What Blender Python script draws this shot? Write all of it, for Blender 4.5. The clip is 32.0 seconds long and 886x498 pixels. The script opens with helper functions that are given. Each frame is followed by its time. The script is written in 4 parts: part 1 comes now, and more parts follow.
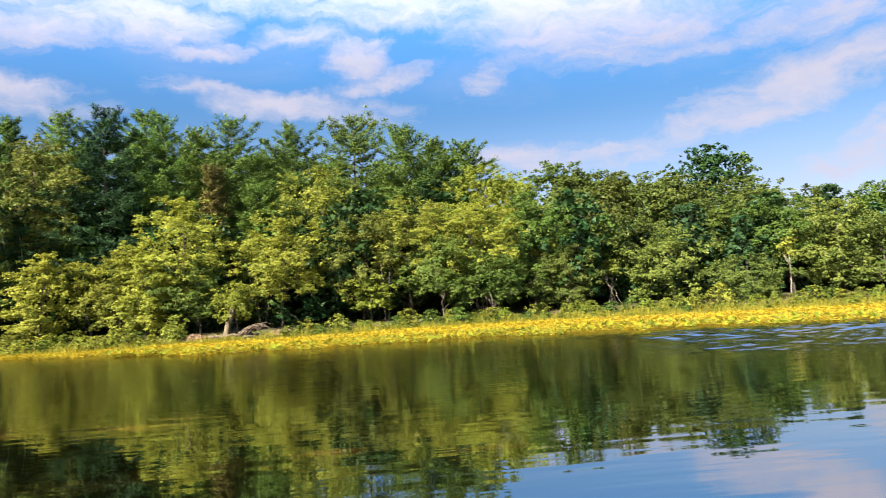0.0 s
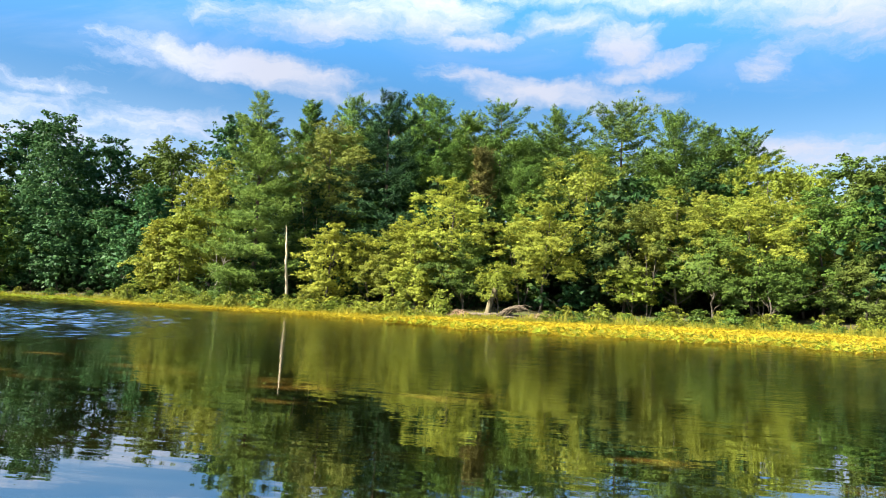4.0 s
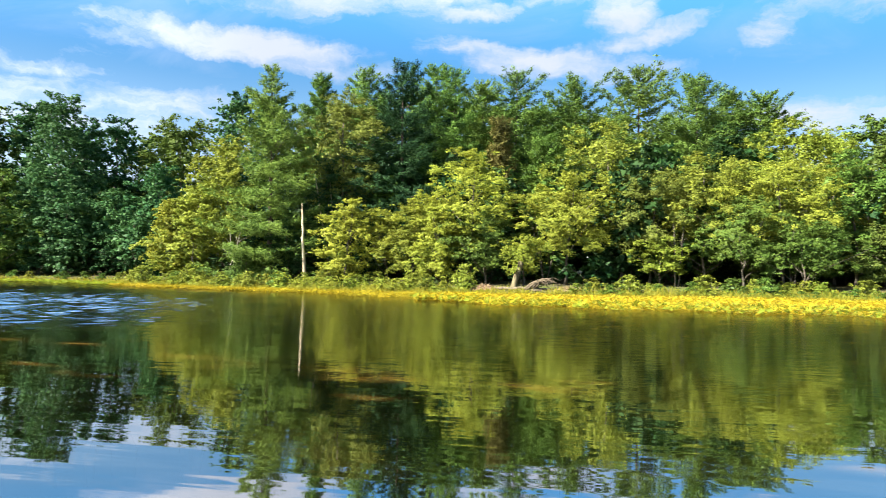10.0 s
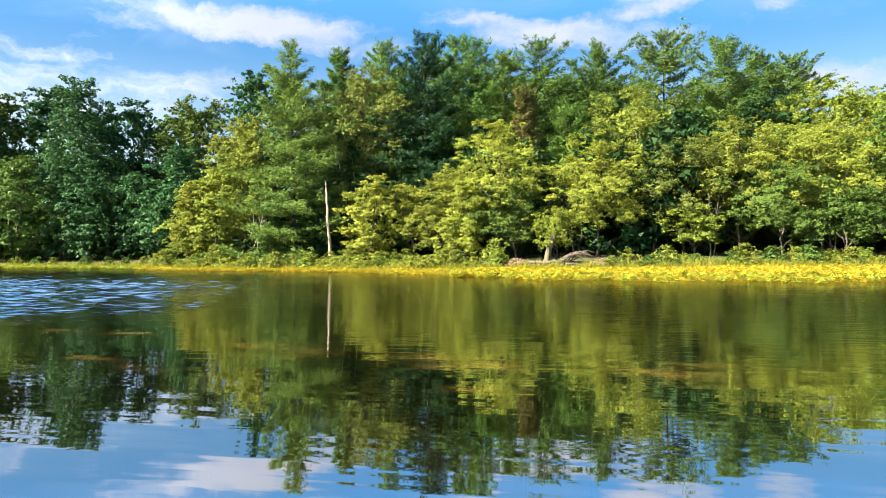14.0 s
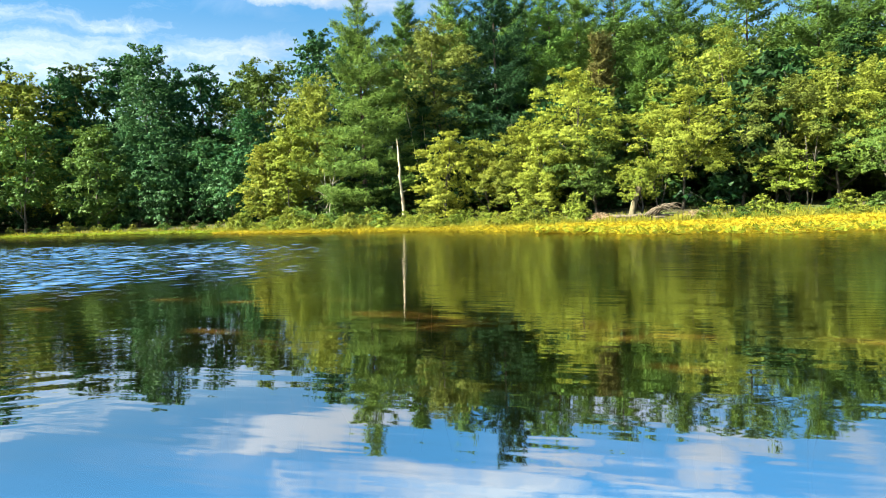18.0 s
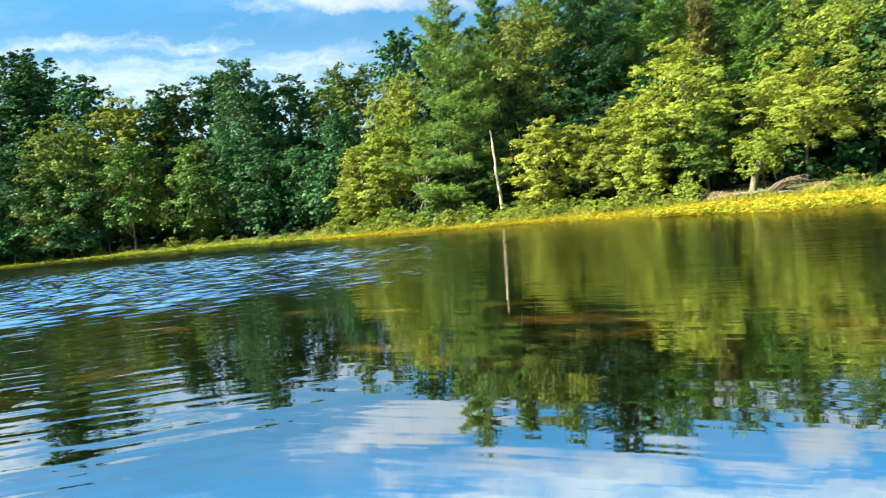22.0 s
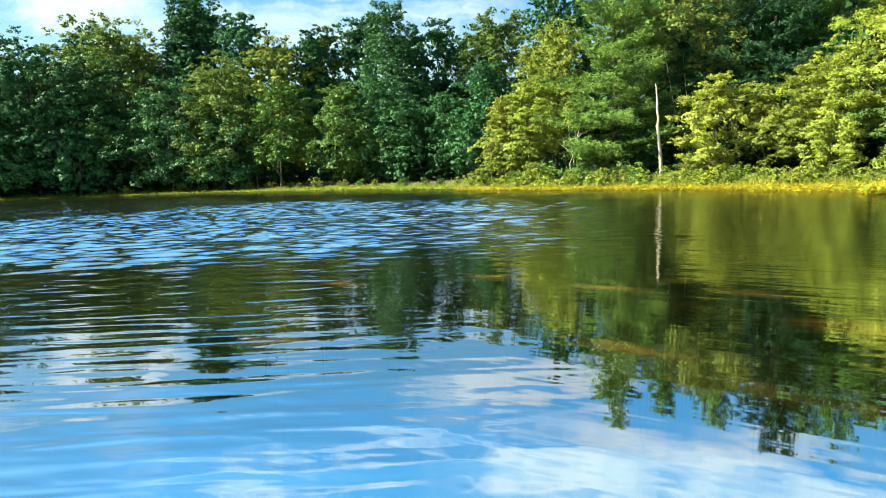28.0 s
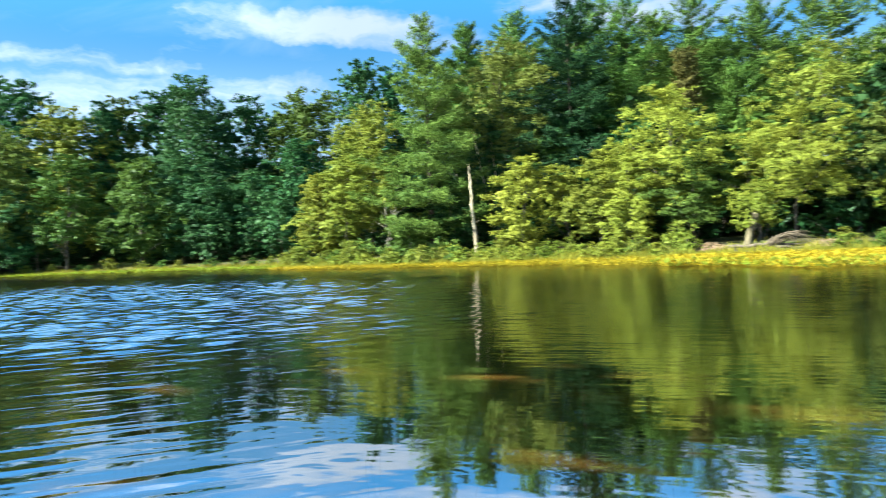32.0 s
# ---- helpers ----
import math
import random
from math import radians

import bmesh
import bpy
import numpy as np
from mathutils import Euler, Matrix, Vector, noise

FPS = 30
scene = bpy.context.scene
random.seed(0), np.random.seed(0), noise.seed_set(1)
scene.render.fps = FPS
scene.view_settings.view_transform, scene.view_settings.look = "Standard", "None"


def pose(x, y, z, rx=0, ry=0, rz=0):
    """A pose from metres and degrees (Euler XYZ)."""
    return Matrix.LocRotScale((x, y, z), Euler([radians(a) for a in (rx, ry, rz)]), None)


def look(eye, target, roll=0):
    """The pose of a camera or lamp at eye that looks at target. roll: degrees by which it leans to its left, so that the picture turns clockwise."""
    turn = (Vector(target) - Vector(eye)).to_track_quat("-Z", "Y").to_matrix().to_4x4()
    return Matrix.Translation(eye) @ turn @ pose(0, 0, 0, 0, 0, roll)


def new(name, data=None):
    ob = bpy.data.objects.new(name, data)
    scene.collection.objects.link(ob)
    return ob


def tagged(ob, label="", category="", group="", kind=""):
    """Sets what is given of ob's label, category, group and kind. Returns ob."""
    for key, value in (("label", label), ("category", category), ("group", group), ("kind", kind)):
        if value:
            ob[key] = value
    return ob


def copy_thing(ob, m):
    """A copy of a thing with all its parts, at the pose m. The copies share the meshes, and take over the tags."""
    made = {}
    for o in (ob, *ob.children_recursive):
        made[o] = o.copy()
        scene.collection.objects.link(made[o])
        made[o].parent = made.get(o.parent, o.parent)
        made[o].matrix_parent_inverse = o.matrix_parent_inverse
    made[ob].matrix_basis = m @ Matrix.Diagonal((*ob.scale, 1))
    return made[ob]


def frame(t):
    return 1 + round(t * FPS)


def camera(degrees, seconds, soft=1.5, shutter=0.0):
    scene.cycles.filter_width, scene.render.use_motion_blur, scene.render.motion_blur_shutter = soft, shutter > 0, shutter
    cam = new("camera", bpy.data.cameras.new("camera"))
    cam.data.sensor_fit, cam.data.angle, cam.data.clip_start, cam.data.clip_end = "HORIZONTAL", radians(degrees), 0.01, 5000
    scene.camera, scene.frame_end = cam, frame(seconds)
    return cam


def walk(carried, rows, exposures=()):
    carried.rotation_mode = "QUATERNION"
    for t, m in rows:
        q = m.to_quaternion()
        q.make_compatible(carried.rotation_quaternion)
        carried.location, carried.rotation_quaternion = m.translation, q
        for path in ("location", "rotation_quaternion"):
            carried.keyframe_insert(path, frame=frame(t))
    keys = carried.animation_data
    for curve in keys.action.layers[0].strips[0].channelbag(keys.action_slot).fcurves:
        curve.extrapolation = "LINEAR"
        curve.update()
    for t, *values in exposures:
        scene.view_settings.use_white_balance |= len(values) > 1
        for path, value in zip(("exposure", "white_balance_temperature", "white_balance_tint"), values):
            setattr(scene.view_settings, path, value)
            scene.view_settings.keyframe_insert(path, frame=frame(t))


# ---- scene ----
cam = camera(63.92, 32.0, soft=0.8, shutter=0.5)
# seconds, x, y, z, and the turn about x, y and z in degrees
ROWS = [
    (0, 0.000, -0.000, 1.50, 94.56, 3.53, 0.28),
    (0.5, -0.122, 0.075, 1.50, 94.80, 2.26, 3.21),
    (1, -0.245, 0.150, 1.50, 94.98, 0.61, 7.59),
    (1.5, -0.367, 0.226, 1.50, 95.02, -0.95, 12.10),
    (2, -0.490, 0.301, 1.50, 95.02, -1.88, 15.54),
    (2.5, -0.614, 0.377, 1.50, 94.85, -2.36, 17.63),
    (3, -0.738, 0.452, 1.50, 94.55, -2.44, 18.63),
    (3.5, -0.864, 0.528, 1.50, 94.18, -2.33, 19.23),
    (5.5, -1.376, 0.825, 1.50, 92.68, -1.86, 22.99),
    (6, -1.507, 0.897, 1.50, 92.31, -1.90, 24.28),
    (6.5, -1.641, 0.967, 1.50, 92.07, -1.83, 25.38),
    (7, -1.777, 1.035, 1.50, 92.00, -1.61, 26.21),
    (7.5, -1.918, 1.101, 1.50, 91.99, -1.28, 26.69),
    (8, -2.061, 1.166, 1.50, 92.01, -0.98, 26.82),
    (8.5, -2.208, 1.231, 1.50, 91.96, -0.69, 26.57),
    (9, -2.357, 1.295, 1.50, 91.87, -0.45, 25.38),
    (9.5, -2.509, 1.358, 1.50, 91.82, -0.51, 23.14),
    (10, -2.663, 1.421, 1.50, 91.73, -0.80, 20.26),
    (10.5, -2.819, 1.484, 1.50, 91.58, -1.01, 17.71),
    (11, -2.978, 1.547, 1.50, 91.32, -1.04, 16.39),
    (11.5, -3.139, 1.611, 1.50, 90.92, -0.81, 16.56),
    (12, -3.305, 1.676, 1.50, 90.48, -0.53, 17.66),
    (12.5, -3.474, 1.743, 1.50, 90.21, -0.21, 18.77),
    (13, -3.649, 1.812, 1.50, 90.04, 0.05, 19.73),
    (13.5, -3.827, 1.882, 1.50, 89.91, 0.39, 20.58),
    (14, -4.011, 1.955, 1.50, 89.77, 0.71, 21.35),
    (14.5, -4.200, 2.029, 1.50, 89.58, 0.97, 22.05),
    (16.5, -4.973, 2.335, 1.50, 87.98, 1.78, 25.14),
    (17, -5.170, 2.415, 1.50, 87.60, 2.19, 25.79),
    (17.5, -5.370, 2.497, 1.50, 87.18, 2.29, 25.98),
    (18, -5.573, 2.581, 1.50, 86.48, 2.31, 26.09),
    (18.5, -5.778, 2.666, 1.50, 85.64, 2.11, 26.51),
    (19, -5.984, 2.752, 1.50, 84.98, 2.12, 27.31),
    (19.5, -6.192, 2.838, 1.50, 84.94, 2.46, 28.14),
    (20, -6.400, 2.924, 1.50, 85.50, 3.05, 28.48),
    (20.5, -6.607, 3.010, 1.50, 86.41, 3.90, 28.56),
    (21, -6.813, 3.096, 1.50, 87.07, 4.88, 29.09),
    (21.5, -7.017, 3.181, 1.50, 87.25, 5.81, 30.45),
    (22, -7.220, 3.267, 1.50, 86.57, 6.16, 32.75),
    (22.5, -7.421, 3.353, 1.50, 85.22, 5.76, 35.49),
    (23, -7.619, 3.438, 1.50, 83.28, 5.04, 37.47),
    (23.5, -7.814, 3.524, 1.50, 81.28, 4.43, 38.07),
    (24, -8.004, 3.608, 1.50, 79.77, 4.01, 37.28),
    (24.5, -8.190, 3.692, 1.50, 78.71, 4.05, 35.84),
    (26.5, -8.916, 4.024, 1.50, 80.05, 3.35, 36.82),
    (27, -9.093, 4.106, 1.50, 81.44, 3.12, 39.39),
    (27.5, -9.266, 4.188, 1.50, 82.69, 2.63, 41.83),
    (28, -9.435, 4.269, 1.50, 83.69, 2.27, 43.28),
    (28.5, -9.601, 4.350, 1.50, 84.79, 2.04, 43.55),
    (29, -9.762, 4.430, 1.50, 85.76, 2.05, 42.96),
    (29.5, -9.920, 4.510, 1.50, 86.68, 2.09, 42.31),
    (30, -10.076, 4.589, 1.50, 87.61, 2.00, 41.93),
    (30.5, -10.230, 4.669, 1.50, 88.49, 2.04, 41.32),
    (31, -10.383, 4.749, 1.50, 89.24, 2.33, 39.27),
    (31.5, -10.535, 4.829, 1.50, 89.61, 2.59, 34.90),
    (32, -10.688, 4.909, 1.50, 89.30, 2.82, 28.00),
]
walk(cam, [(t, pose(x, y, z, rx, ry, rz)) for t, x, y, z, rx, ry, rz in ROWS], exposures=[(0.0, 1.91, 6720, 21), (1.0, 1.95, 6660, 16), (2.0, 2.00, 6600, 12), (4.0, 2.08, 6550, 11), (9.0, 2.24, 6500, 8), (14.0, 2.26, 6500, 10), (19.0, 2.26, 6420, -1), (24.0, 2.24, 6400, -4), (28.0, 2.29, 6350, -7), (32.0, 2.25, 5800, -2)])

# ---------------------------------------------------------------- light
SUN_AZ, SUN_EL = radians(-137.0), radians(41.0)     # azimuth from +y towards +x
SUN_DIR = Vector((math.sin(SUN_AZ) * math.cos(SUN_EL), math.cos(SUN_AZ) * math.cos(SUN_EL), math.sin(SUN_EL)))
sun_data = bpy.data.lights.new("sun", "SUN")
sun_data.energy, sun_data.angle, sun_data.color = 5.6, radians(0.55), (1.0, 0.95, 0.83)
sun = new("sun", sun_data)
sun.matrix_world = look(SUN_DIR * 200, (0, 0, 0))


class Nodes:
    """Short calls for building a node tree."""

    def __init__(self, tree):
        self.tree = tree
        tree.nodes.clear()

    def add(self, kind, values=()):
        return self.fill(self.tree.nodes.new(kind), values)

    def fill(self, n, values):
        for k, v in dict(values).items():
            self.put(n.inputs[k], v)
        return n

    def put(self, socket, v):
        if isinstance(v, bpy.types.NodeSocket):
            self.tree.links.new(v, socket)
        else:
            socket.default_value = v

    def math(self, op, a, b=0.0, c=0.0, clamp=False):
        n = self.tree.nodes.new("ShaderNodeMath")
        n.operation, n.use_clamp = op, clamp
        return self.fill(n, {0: a, 1: b, 2: c}).outputs[0]

    def step(self, v, lo, hi, out_lo=0.0, out_hi=1.0):
        n = self.tree.nodes.new("ShaderNodeMapRange")
        n.interpolation_type = "SMOOTHSTEP"
        return self.fill(n, {0: v, 1: lo, 2: hi, 3: out_lo, 4: out_hi}).outputs[0]

    def noise(self, vec, scale, detail=3.0, rough=0.55, distort=0.0):
        n = self.add("ShaderNodeTexNoise", {"Vector": vec, "Scale": scale, "Detail": detail, "Roughness": rough, "Distortion": distort})
        return n.outputs[0]

    def mix(self, f, a, b):
        n = self.tree.nodes.new("ShaderNodeMix")
        n.data_type = "RGBA"
        return self.fill(n, {0: f, 6: a, 7: b}).outputs[2]

    def times(self, a, b):
        n = self.tree.nodes.new("ShaderNodeMix")
        n.data_type, n.blend_type = "RGBA", "MULTIPLY"
        return self.fill(n, {0: 1.0, 6: a, 7: b}).outputs[2]

    def vec(self, x, y, z=0.0):
        return self.add("ShaderNodeCombineXYZ", {0: x, 1: y, 2: z}).outputs[0]


# sky: clear blue with thin drifting cloud
world = bpy.data.worlds.new("sky")
scene.world = world
world.use_nodes = True
w = Nodes(world.node_tree)
coord = w.add("ShaderNodeTexCoord").outputs["Generated"]
sky = w.add("ShaderNodeTexSky")
sky.sky_type, sky.sun_disc, sky.sun_elevation, sky.sun_rotation = "NISHITA", False, SUN_EL, SUN_AZ
sky.altitude, sky.air_density, sky.dust_density, sky.ozone_density = 200.0, 1.0, 0.6, 2.5
sep = w.add("ShaderNodeSeparateXYZ", {0: coord})
azim = w.math("ARCTAN2", sep.outputs[0], sep.outputs[1])
elev = w.math("ARCSINE", sep.outputs[2])
warp = w.noise(coord, 9.0, 6.0, 0.62)
warp_b = w.noise(w.add("ShaderNodeVectorMath", {0: coord, 1: (3.1, 7.7, 1.3)}).outputs[0], 9.0, 6.0, 0.62)
az_w = w.math("ADD", azim, w.math("MULTIPLY", w.math("SUBTRACT", warp, 0.5), 0.16))
el_w = w.math("ADD", elev, w.math("MULTIPLY", w.math("SUBTRACT", warp_b, 0.5), 0.07))
cloud = None
# each bank of cloud: azimuth, elevation, half width, half height (degrees), tilt, density
for a0, e0, wa, we, tilt, dens in (
    (-37.3, 17.1, 9.0, 1.35, -0.06, 1.35), (-30.0, 15.7, 5.0, 0.7, -0.06, 0.75), (-31.0, 21.0, 9.0, 1.7, 0.06, 0.9), (-22.5, 22.2, 6.0, 2.0, -0.05, 0.95),
    (-17.8, 20.4, 3.6, 0.7, 0.12, 1.0), (-6.0, 19.9, 2.9, 1.5, 0.25, 1.1), (-4.6, 18.0, 4.6, 0.9, 0.15, 1.0), (-13.0, 16.4, 9.5, 1.2, -0.13, 1.0),
    (-6.0, 15.6, 4.5, 1.1, 0.10, 0.75), (-3.0, 23.6, 10.0, 1.8, -0.06, 1.0), (13.0, 21.3, 12.5, 3.2, -0.12, 1.1), (5.5, 18.0, 2.0, 1.2, 0.4, 0.7),
    (28.0, 14.2, 10.0, 2.5, 0.28, 1.1), (33.0, 9.5, 8.0, 2.0, 0.30, 1.0), (30.0, 19.0, 9.0, 2.2, -0.05, 0.8), (10.0, 11.0, 13.0, 1.5, 0.0, 0.8),
    (-52.0, 11.0, 17.0, 2.0, 0.02, 0.75), (-56.0, 13.8, 9.0, 0.7, 0.02, 0.6), (-69.5, 12.3, 5.5, 2.3, 0.1, 1.3), (-88.0, 14.0, 12.0, 3.0, 0.1, 1.0),
    (-32.0, 24.2, 10.0, 2.1, 0.06, 1.0), (-19.0, 26.6, 17.0, 3.2, 0.0, 1.05), (-10.5, 21.6, 4.5, 0.9, 0.0, 0.8), (-61.0, 23.2, 9.0, 1.6, -0.10, 0.35),
    (-47.5, 22.3, 6.0, 0.8, 0.05, 0.35), (-40.0, 31.0, 22.0, 3.5, 0.0, 0.7), (52.0, 20.0, 16.0, 5.0, 0.1, 0.9), (20.0, 30.0, 20.0, 4.0, 0.05, 0.9),
):
    da = w.math("SUBTRACT", az_w, radians(a0))
    de = w.math("SUBTRACT", w.math("SUBTRACT", el_w, radians(e0)), w.math("MULTIPLY", da, tilt))
    qa = w.math("POWER", w.math("ABSOLUTE", w.math("DIVIDE", da, radians(wa))), 2.0)
    qe = w.math("POWER", w.math("ABSOLUTE", w.math("DIVIDE", de, radians(we))), 2.0)
    m = w.math("MULTIPLY", w.math("SUBTRACT", 1.25, w.math("ADD", qa, qe)), dens)
    cloud = m if cloud is None else w.math("MAXIMUM", cloud, m)
wisp = w.noise(w.vec(w.math("MULTIPLY", az_w, 5.0), w.math("MULTIPLY", el_w, 19.0)), 1.5, 8.0, 0.62, 0.5)
fleck = w.noise(w.vec(w.math("MULTIPLY", az_w, 16.0), w.math("MULTIPLY", el_w, 34.0), 3.0), 1.6, 6.0, 0.6, 0.3)
cloud = w.math("ADD", w.math("MAXIMUM", cloud, -0.6), w.math("ADD", w.math("MULTIPLY", w.math("SUBTRACT", wisp, 0.5), 3.2), w.math("MULTIPLY", w.math("SUBTRACT", fleck, 0.5), 1.4)))
cloud = w.step(cloud, -0.45, 1.75, 0.0, 0.92)
# a thin cirrus veil everywhere else
flat = w.vec(w.math("DIVIDE", sep.outputs[0], w.math("ADD", w.math("ABSOLUTE", sep.outputs[2]), 0.18)),
             w.math("MULTIPLY", w.math("DIVIDE", sep.outputs[1], w.math("ADD", w.math("ABSOLUTE", sep.outputs[2]), 0.18)), 1.8))
veil = w.step(w.noise(flat, 1.3, 7.0, 0.6, 0.6), 0.46, 0.76, 0.0, 0.7)
high = w.step(elev, radians(34), radians(50))
cloud = w.math("MAXIMUM", cloud,
               w.math("MULTIPLY", veil, w.math("ADD", 0.3, w.math("MULTIPLY", high, 0.15))), clamp=True)
haze = w.step(elev, radians(2), radians(17), 0.62, 0.0)
cloud = w.math("MAXIMUM", cloud, haze, clamp=True)
blue = w.add("ShaderNodeHueSaturation", {"Hue": w.step(elev, radians(20), radians(32), 0.497, 0.484), "Saturation": w.step(elev, radians(21), radians(36), 1.36, 1.15), "Value": 1.65, "Color": sky.outputs[0]}).outputs[0]
lift = w.math("MULTIPLY", w.step(elev, radians(14), radians(26), 1.0, 2.2), w.step(elev, radians(34), radians(54), 1.0, 0.32))
pale = w.math("MULTIPLY", w.step(elev, radians(18.5), radians(25), 1.0, 1.65), w.step(elev, radians(34), radians(54), 1.0, 0.45))
pale = w.math("MULTIPLY", pale, w.step(azim, radians(-46), radians(-34), 1.3, 1.0))
blue = w.times(blue, w.add("ShaderNodeCombineColor", {0: w.math("MULTIPLY", lift, 1.12), 1: w.math("MULTIPLY", lift, 1.03), 2: lift}).outputs[0])
white = w.times((7.2, 7.6, 8.9, 1.0), w.add("ShaderNodeCombineColor", {0: w.math("MULTIPLY", pale, w.step(elev, radians(20), radians(27), 1.0, 0.86)), 1: pale, 2: pale}).outputs[0])
tone = w.mix(cloud, blue, white)
back = w.add("ShaderNodeBackground", {"Color": tone, "Strength": 0.0254})
out = w.add("ShaderNodeOutputWorld", {"Surface": back.outputs[0]})


# ---------------------------------------------------------------- materials
def material(name):
    m = bpy.data.materials.new(name)
    m.use_nodes = True
    return m, Nodes(m.node_tree)


def leaf_material(name, colour, other, gloss=0.5, glow=0.16):
    """Leaves: two hues mixed leaf by leaf and tree by tree, partly seen through."""
    m, n = material(name)
    info = n.add("ShaderNodeObjectInfo")
    geo = n.add("ShaderNodeNewGeometry")
    pos = n.add("ShaderNodeTexCoord").outputs["Object"]
    patch = n.noise(pos, 0.55, 2.0)
    f = n.math("ADD", n.math("MULTIPLY", geo.outputs["Random Per Island"], 0.55), n.math("MULTIPLY", n.step(patch, 0.35, 0.65), 0.45))
    c = n.mix(f, (*colour, 1), (*other, 1))
    hsv = n.add("ShaderNodeHueSaturation", {"Hue": n.math("ADD", 0.485, n.math("MULTIPLY", info.outputs["Random"], 0.030)), "Saturation": 1.0,
                                            "Value": n.math("ADD", n.math("ADD", 0.54, n.math("MULTIPLY", n.math("FRACT", n.math("MULTIPLY", info.outputs["Random"], 7.31)), 0.23)), n.math("MULTIPLY", geo.outputs["Random Per Island"], 0.18)), "Color": c})
    p = n.add("ShaderNodeBsdfPrincipled", {"Base Color": hsv.outputs[0], "Roughness": gloss, "Specular IOR Level": 0.08})
    t = n.add("ShaderNodeBsdfTranslucent", {"Color": n.mix(0.5, hsv.outputs[0], (other[0] * 1.0, other[1] * 0.92, other[2] * 0.7, 1))})
    mx = n.add("ShaderNodeMixShader", {0: glow, 1: p.outputs[0], 2: t.outputs[0]})
    n.add("ShaderNodeOutputMaterial", {"Surface": mx.outputs[0]})
    return m


LEAF = {
    "yellow": leaf_material("leaf_yellow_green", (0.165, 0.216, 0.026), (0.310, 0.338, 0.044), 0.5, 0.24),
    "light": leaf_material("leaf_light_green", (0.130, 0.174, 0.024), (0.265, 0.285, 0.040), 0.5, 0.22),
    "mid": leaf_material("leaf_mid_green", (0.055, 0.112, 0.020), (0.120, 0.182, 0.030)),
    # for dark trees, and for the wood's inner shade put into leaf colour
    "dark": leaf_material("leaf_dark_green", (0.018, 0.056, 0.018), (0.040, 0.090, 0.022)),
    # the cove's shade is put into this darker, bluer leaf colour
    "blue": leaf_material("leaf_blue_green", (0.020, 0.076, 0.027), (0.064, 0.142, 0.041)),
    "olive": leaf_material("leaf_olive", (0.100, 0.145, 0.026), (0.195, 0.235, 0.044), 0.5, 0.20),
    "pine": leaf_material("needles_pine", (0.066, 0.140, 0.027), (0.148, 0.230, 0.042), 0.55, 0.18),
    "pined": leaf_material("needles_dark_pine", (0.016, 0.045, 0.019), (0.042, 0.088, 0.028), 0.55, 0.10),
    "pinel": leaf_material("needles_light_pine", (0.075, 0.145, 0.028), (0.155, 0.230, 0.040), 0.55, 0.20),
    "rust": leaf_material("needles_rusty", (0.085, 0.092, 0.026), (0.165, 0.150, 0.040), 0.6, 0.15),
    "sage": leaf_material("leaf_brownish_green", (0.064, 0.106, 0.020), (0.132, 0.170, 0.034), 0.5, 0.18),
    "shrub": leaf_material("leaf_shrub", (0.105, 0.165, 0.022), (0.215, 0.250, 0.030)),
    "lily": leaf_material("leaf_lily", (0.270, 0.225, 0.014), (0.470, 0.345, 0.022), 0.38, 0.30),
    "lily_mid": leaf_material("leaf_lily_yellow_green", (0.240, 0.240, 0.016), (0.440, 0.360, 0.020), 0.38, 0.30),
    "lily_green": leaf_material("leaf_lily_green", (0.120, 0.190, 0.020), (0.300, 0.310, 0.024), 0.38, 0.30),
    "grass": leaf_material("blade_grass", (0.160, 0.175, 0.022), (0.320, 0.285, 0.032), 0.5, 0.35),
    "dry": leaf_material("leaf_dry_brown", (0.26, 0.18, 0.10), (0.42, 0.30, 0.18), 0.7, 0.15),
}


def bark_material(name, dark, pale, scale=9.0, stretch=0.22, bump=0.02):
    m, n = material(name)
    pos = n.add("ShaderNodeTexCoord").outputs["Object"]
    mp = n.add("ShaderNodeMapping", {"Vector": pos, "Scale": (1, 1, stretch)}).outputs[0]
    a = n.noise(mp, scale, 5.0, 0.65)
    b = n.noise(pos, 0.9, 2.0)
    c = n.mix(n.step(a, 0.35, 0.66), (*dark, 1), (*pale, 1))
    c = n.mix(n.step(b, 0.45, 0.75, 0.0, 0.45), c, (dark[0] * 0.8, dark[1] * 0.95, dark[2] * 0.7, 1))
    bp = n.add("ShaderNodeBump", {"Height": a, "Distance": bump, "Strength": 0.8})
    p = n.add("ShaderNodeBsdfPrincipled", {"Base Color": c, "Roughness": 0.9, "Specular IOR Level": 0.15, "Normal": bp.outputs[0]})
    n.add("ShaderNodeOutputMaterial", {"Surface": p.outputs[0]})
    return m


BARK = bark_material("bark_grey_brown", (0.048, 0.041, 0.031), (0.125, 0.107, 0.082))
PINE_BARK = bark_material("bark_pine", (0.040, 0.030, 0.024), (0.105, 0.078, 0.058))
PALE_BARK = bark_material("bark_pale", (0.15, 0.13, 0.10), (0.33, 0.29, 0.23), 12.0, 2.5)
SNAG_WOOD = bark_material("weathered_wood", (0.26, 0.20, 0.13), (0.50, 0.42, 0.30), 7.0, 0.12)
STUMP_BARK = bark_material("stump_bark", (0.085, 0.070, 0.038), (0.20, 0.165, 0.095), 9.0, 0.25, 0.03)
LOG_WOOD = bark_material("fallen_wood", (0.065, 0.050, 0.034), (0.165, 0.128, 0.088), 8.0, 0.3)


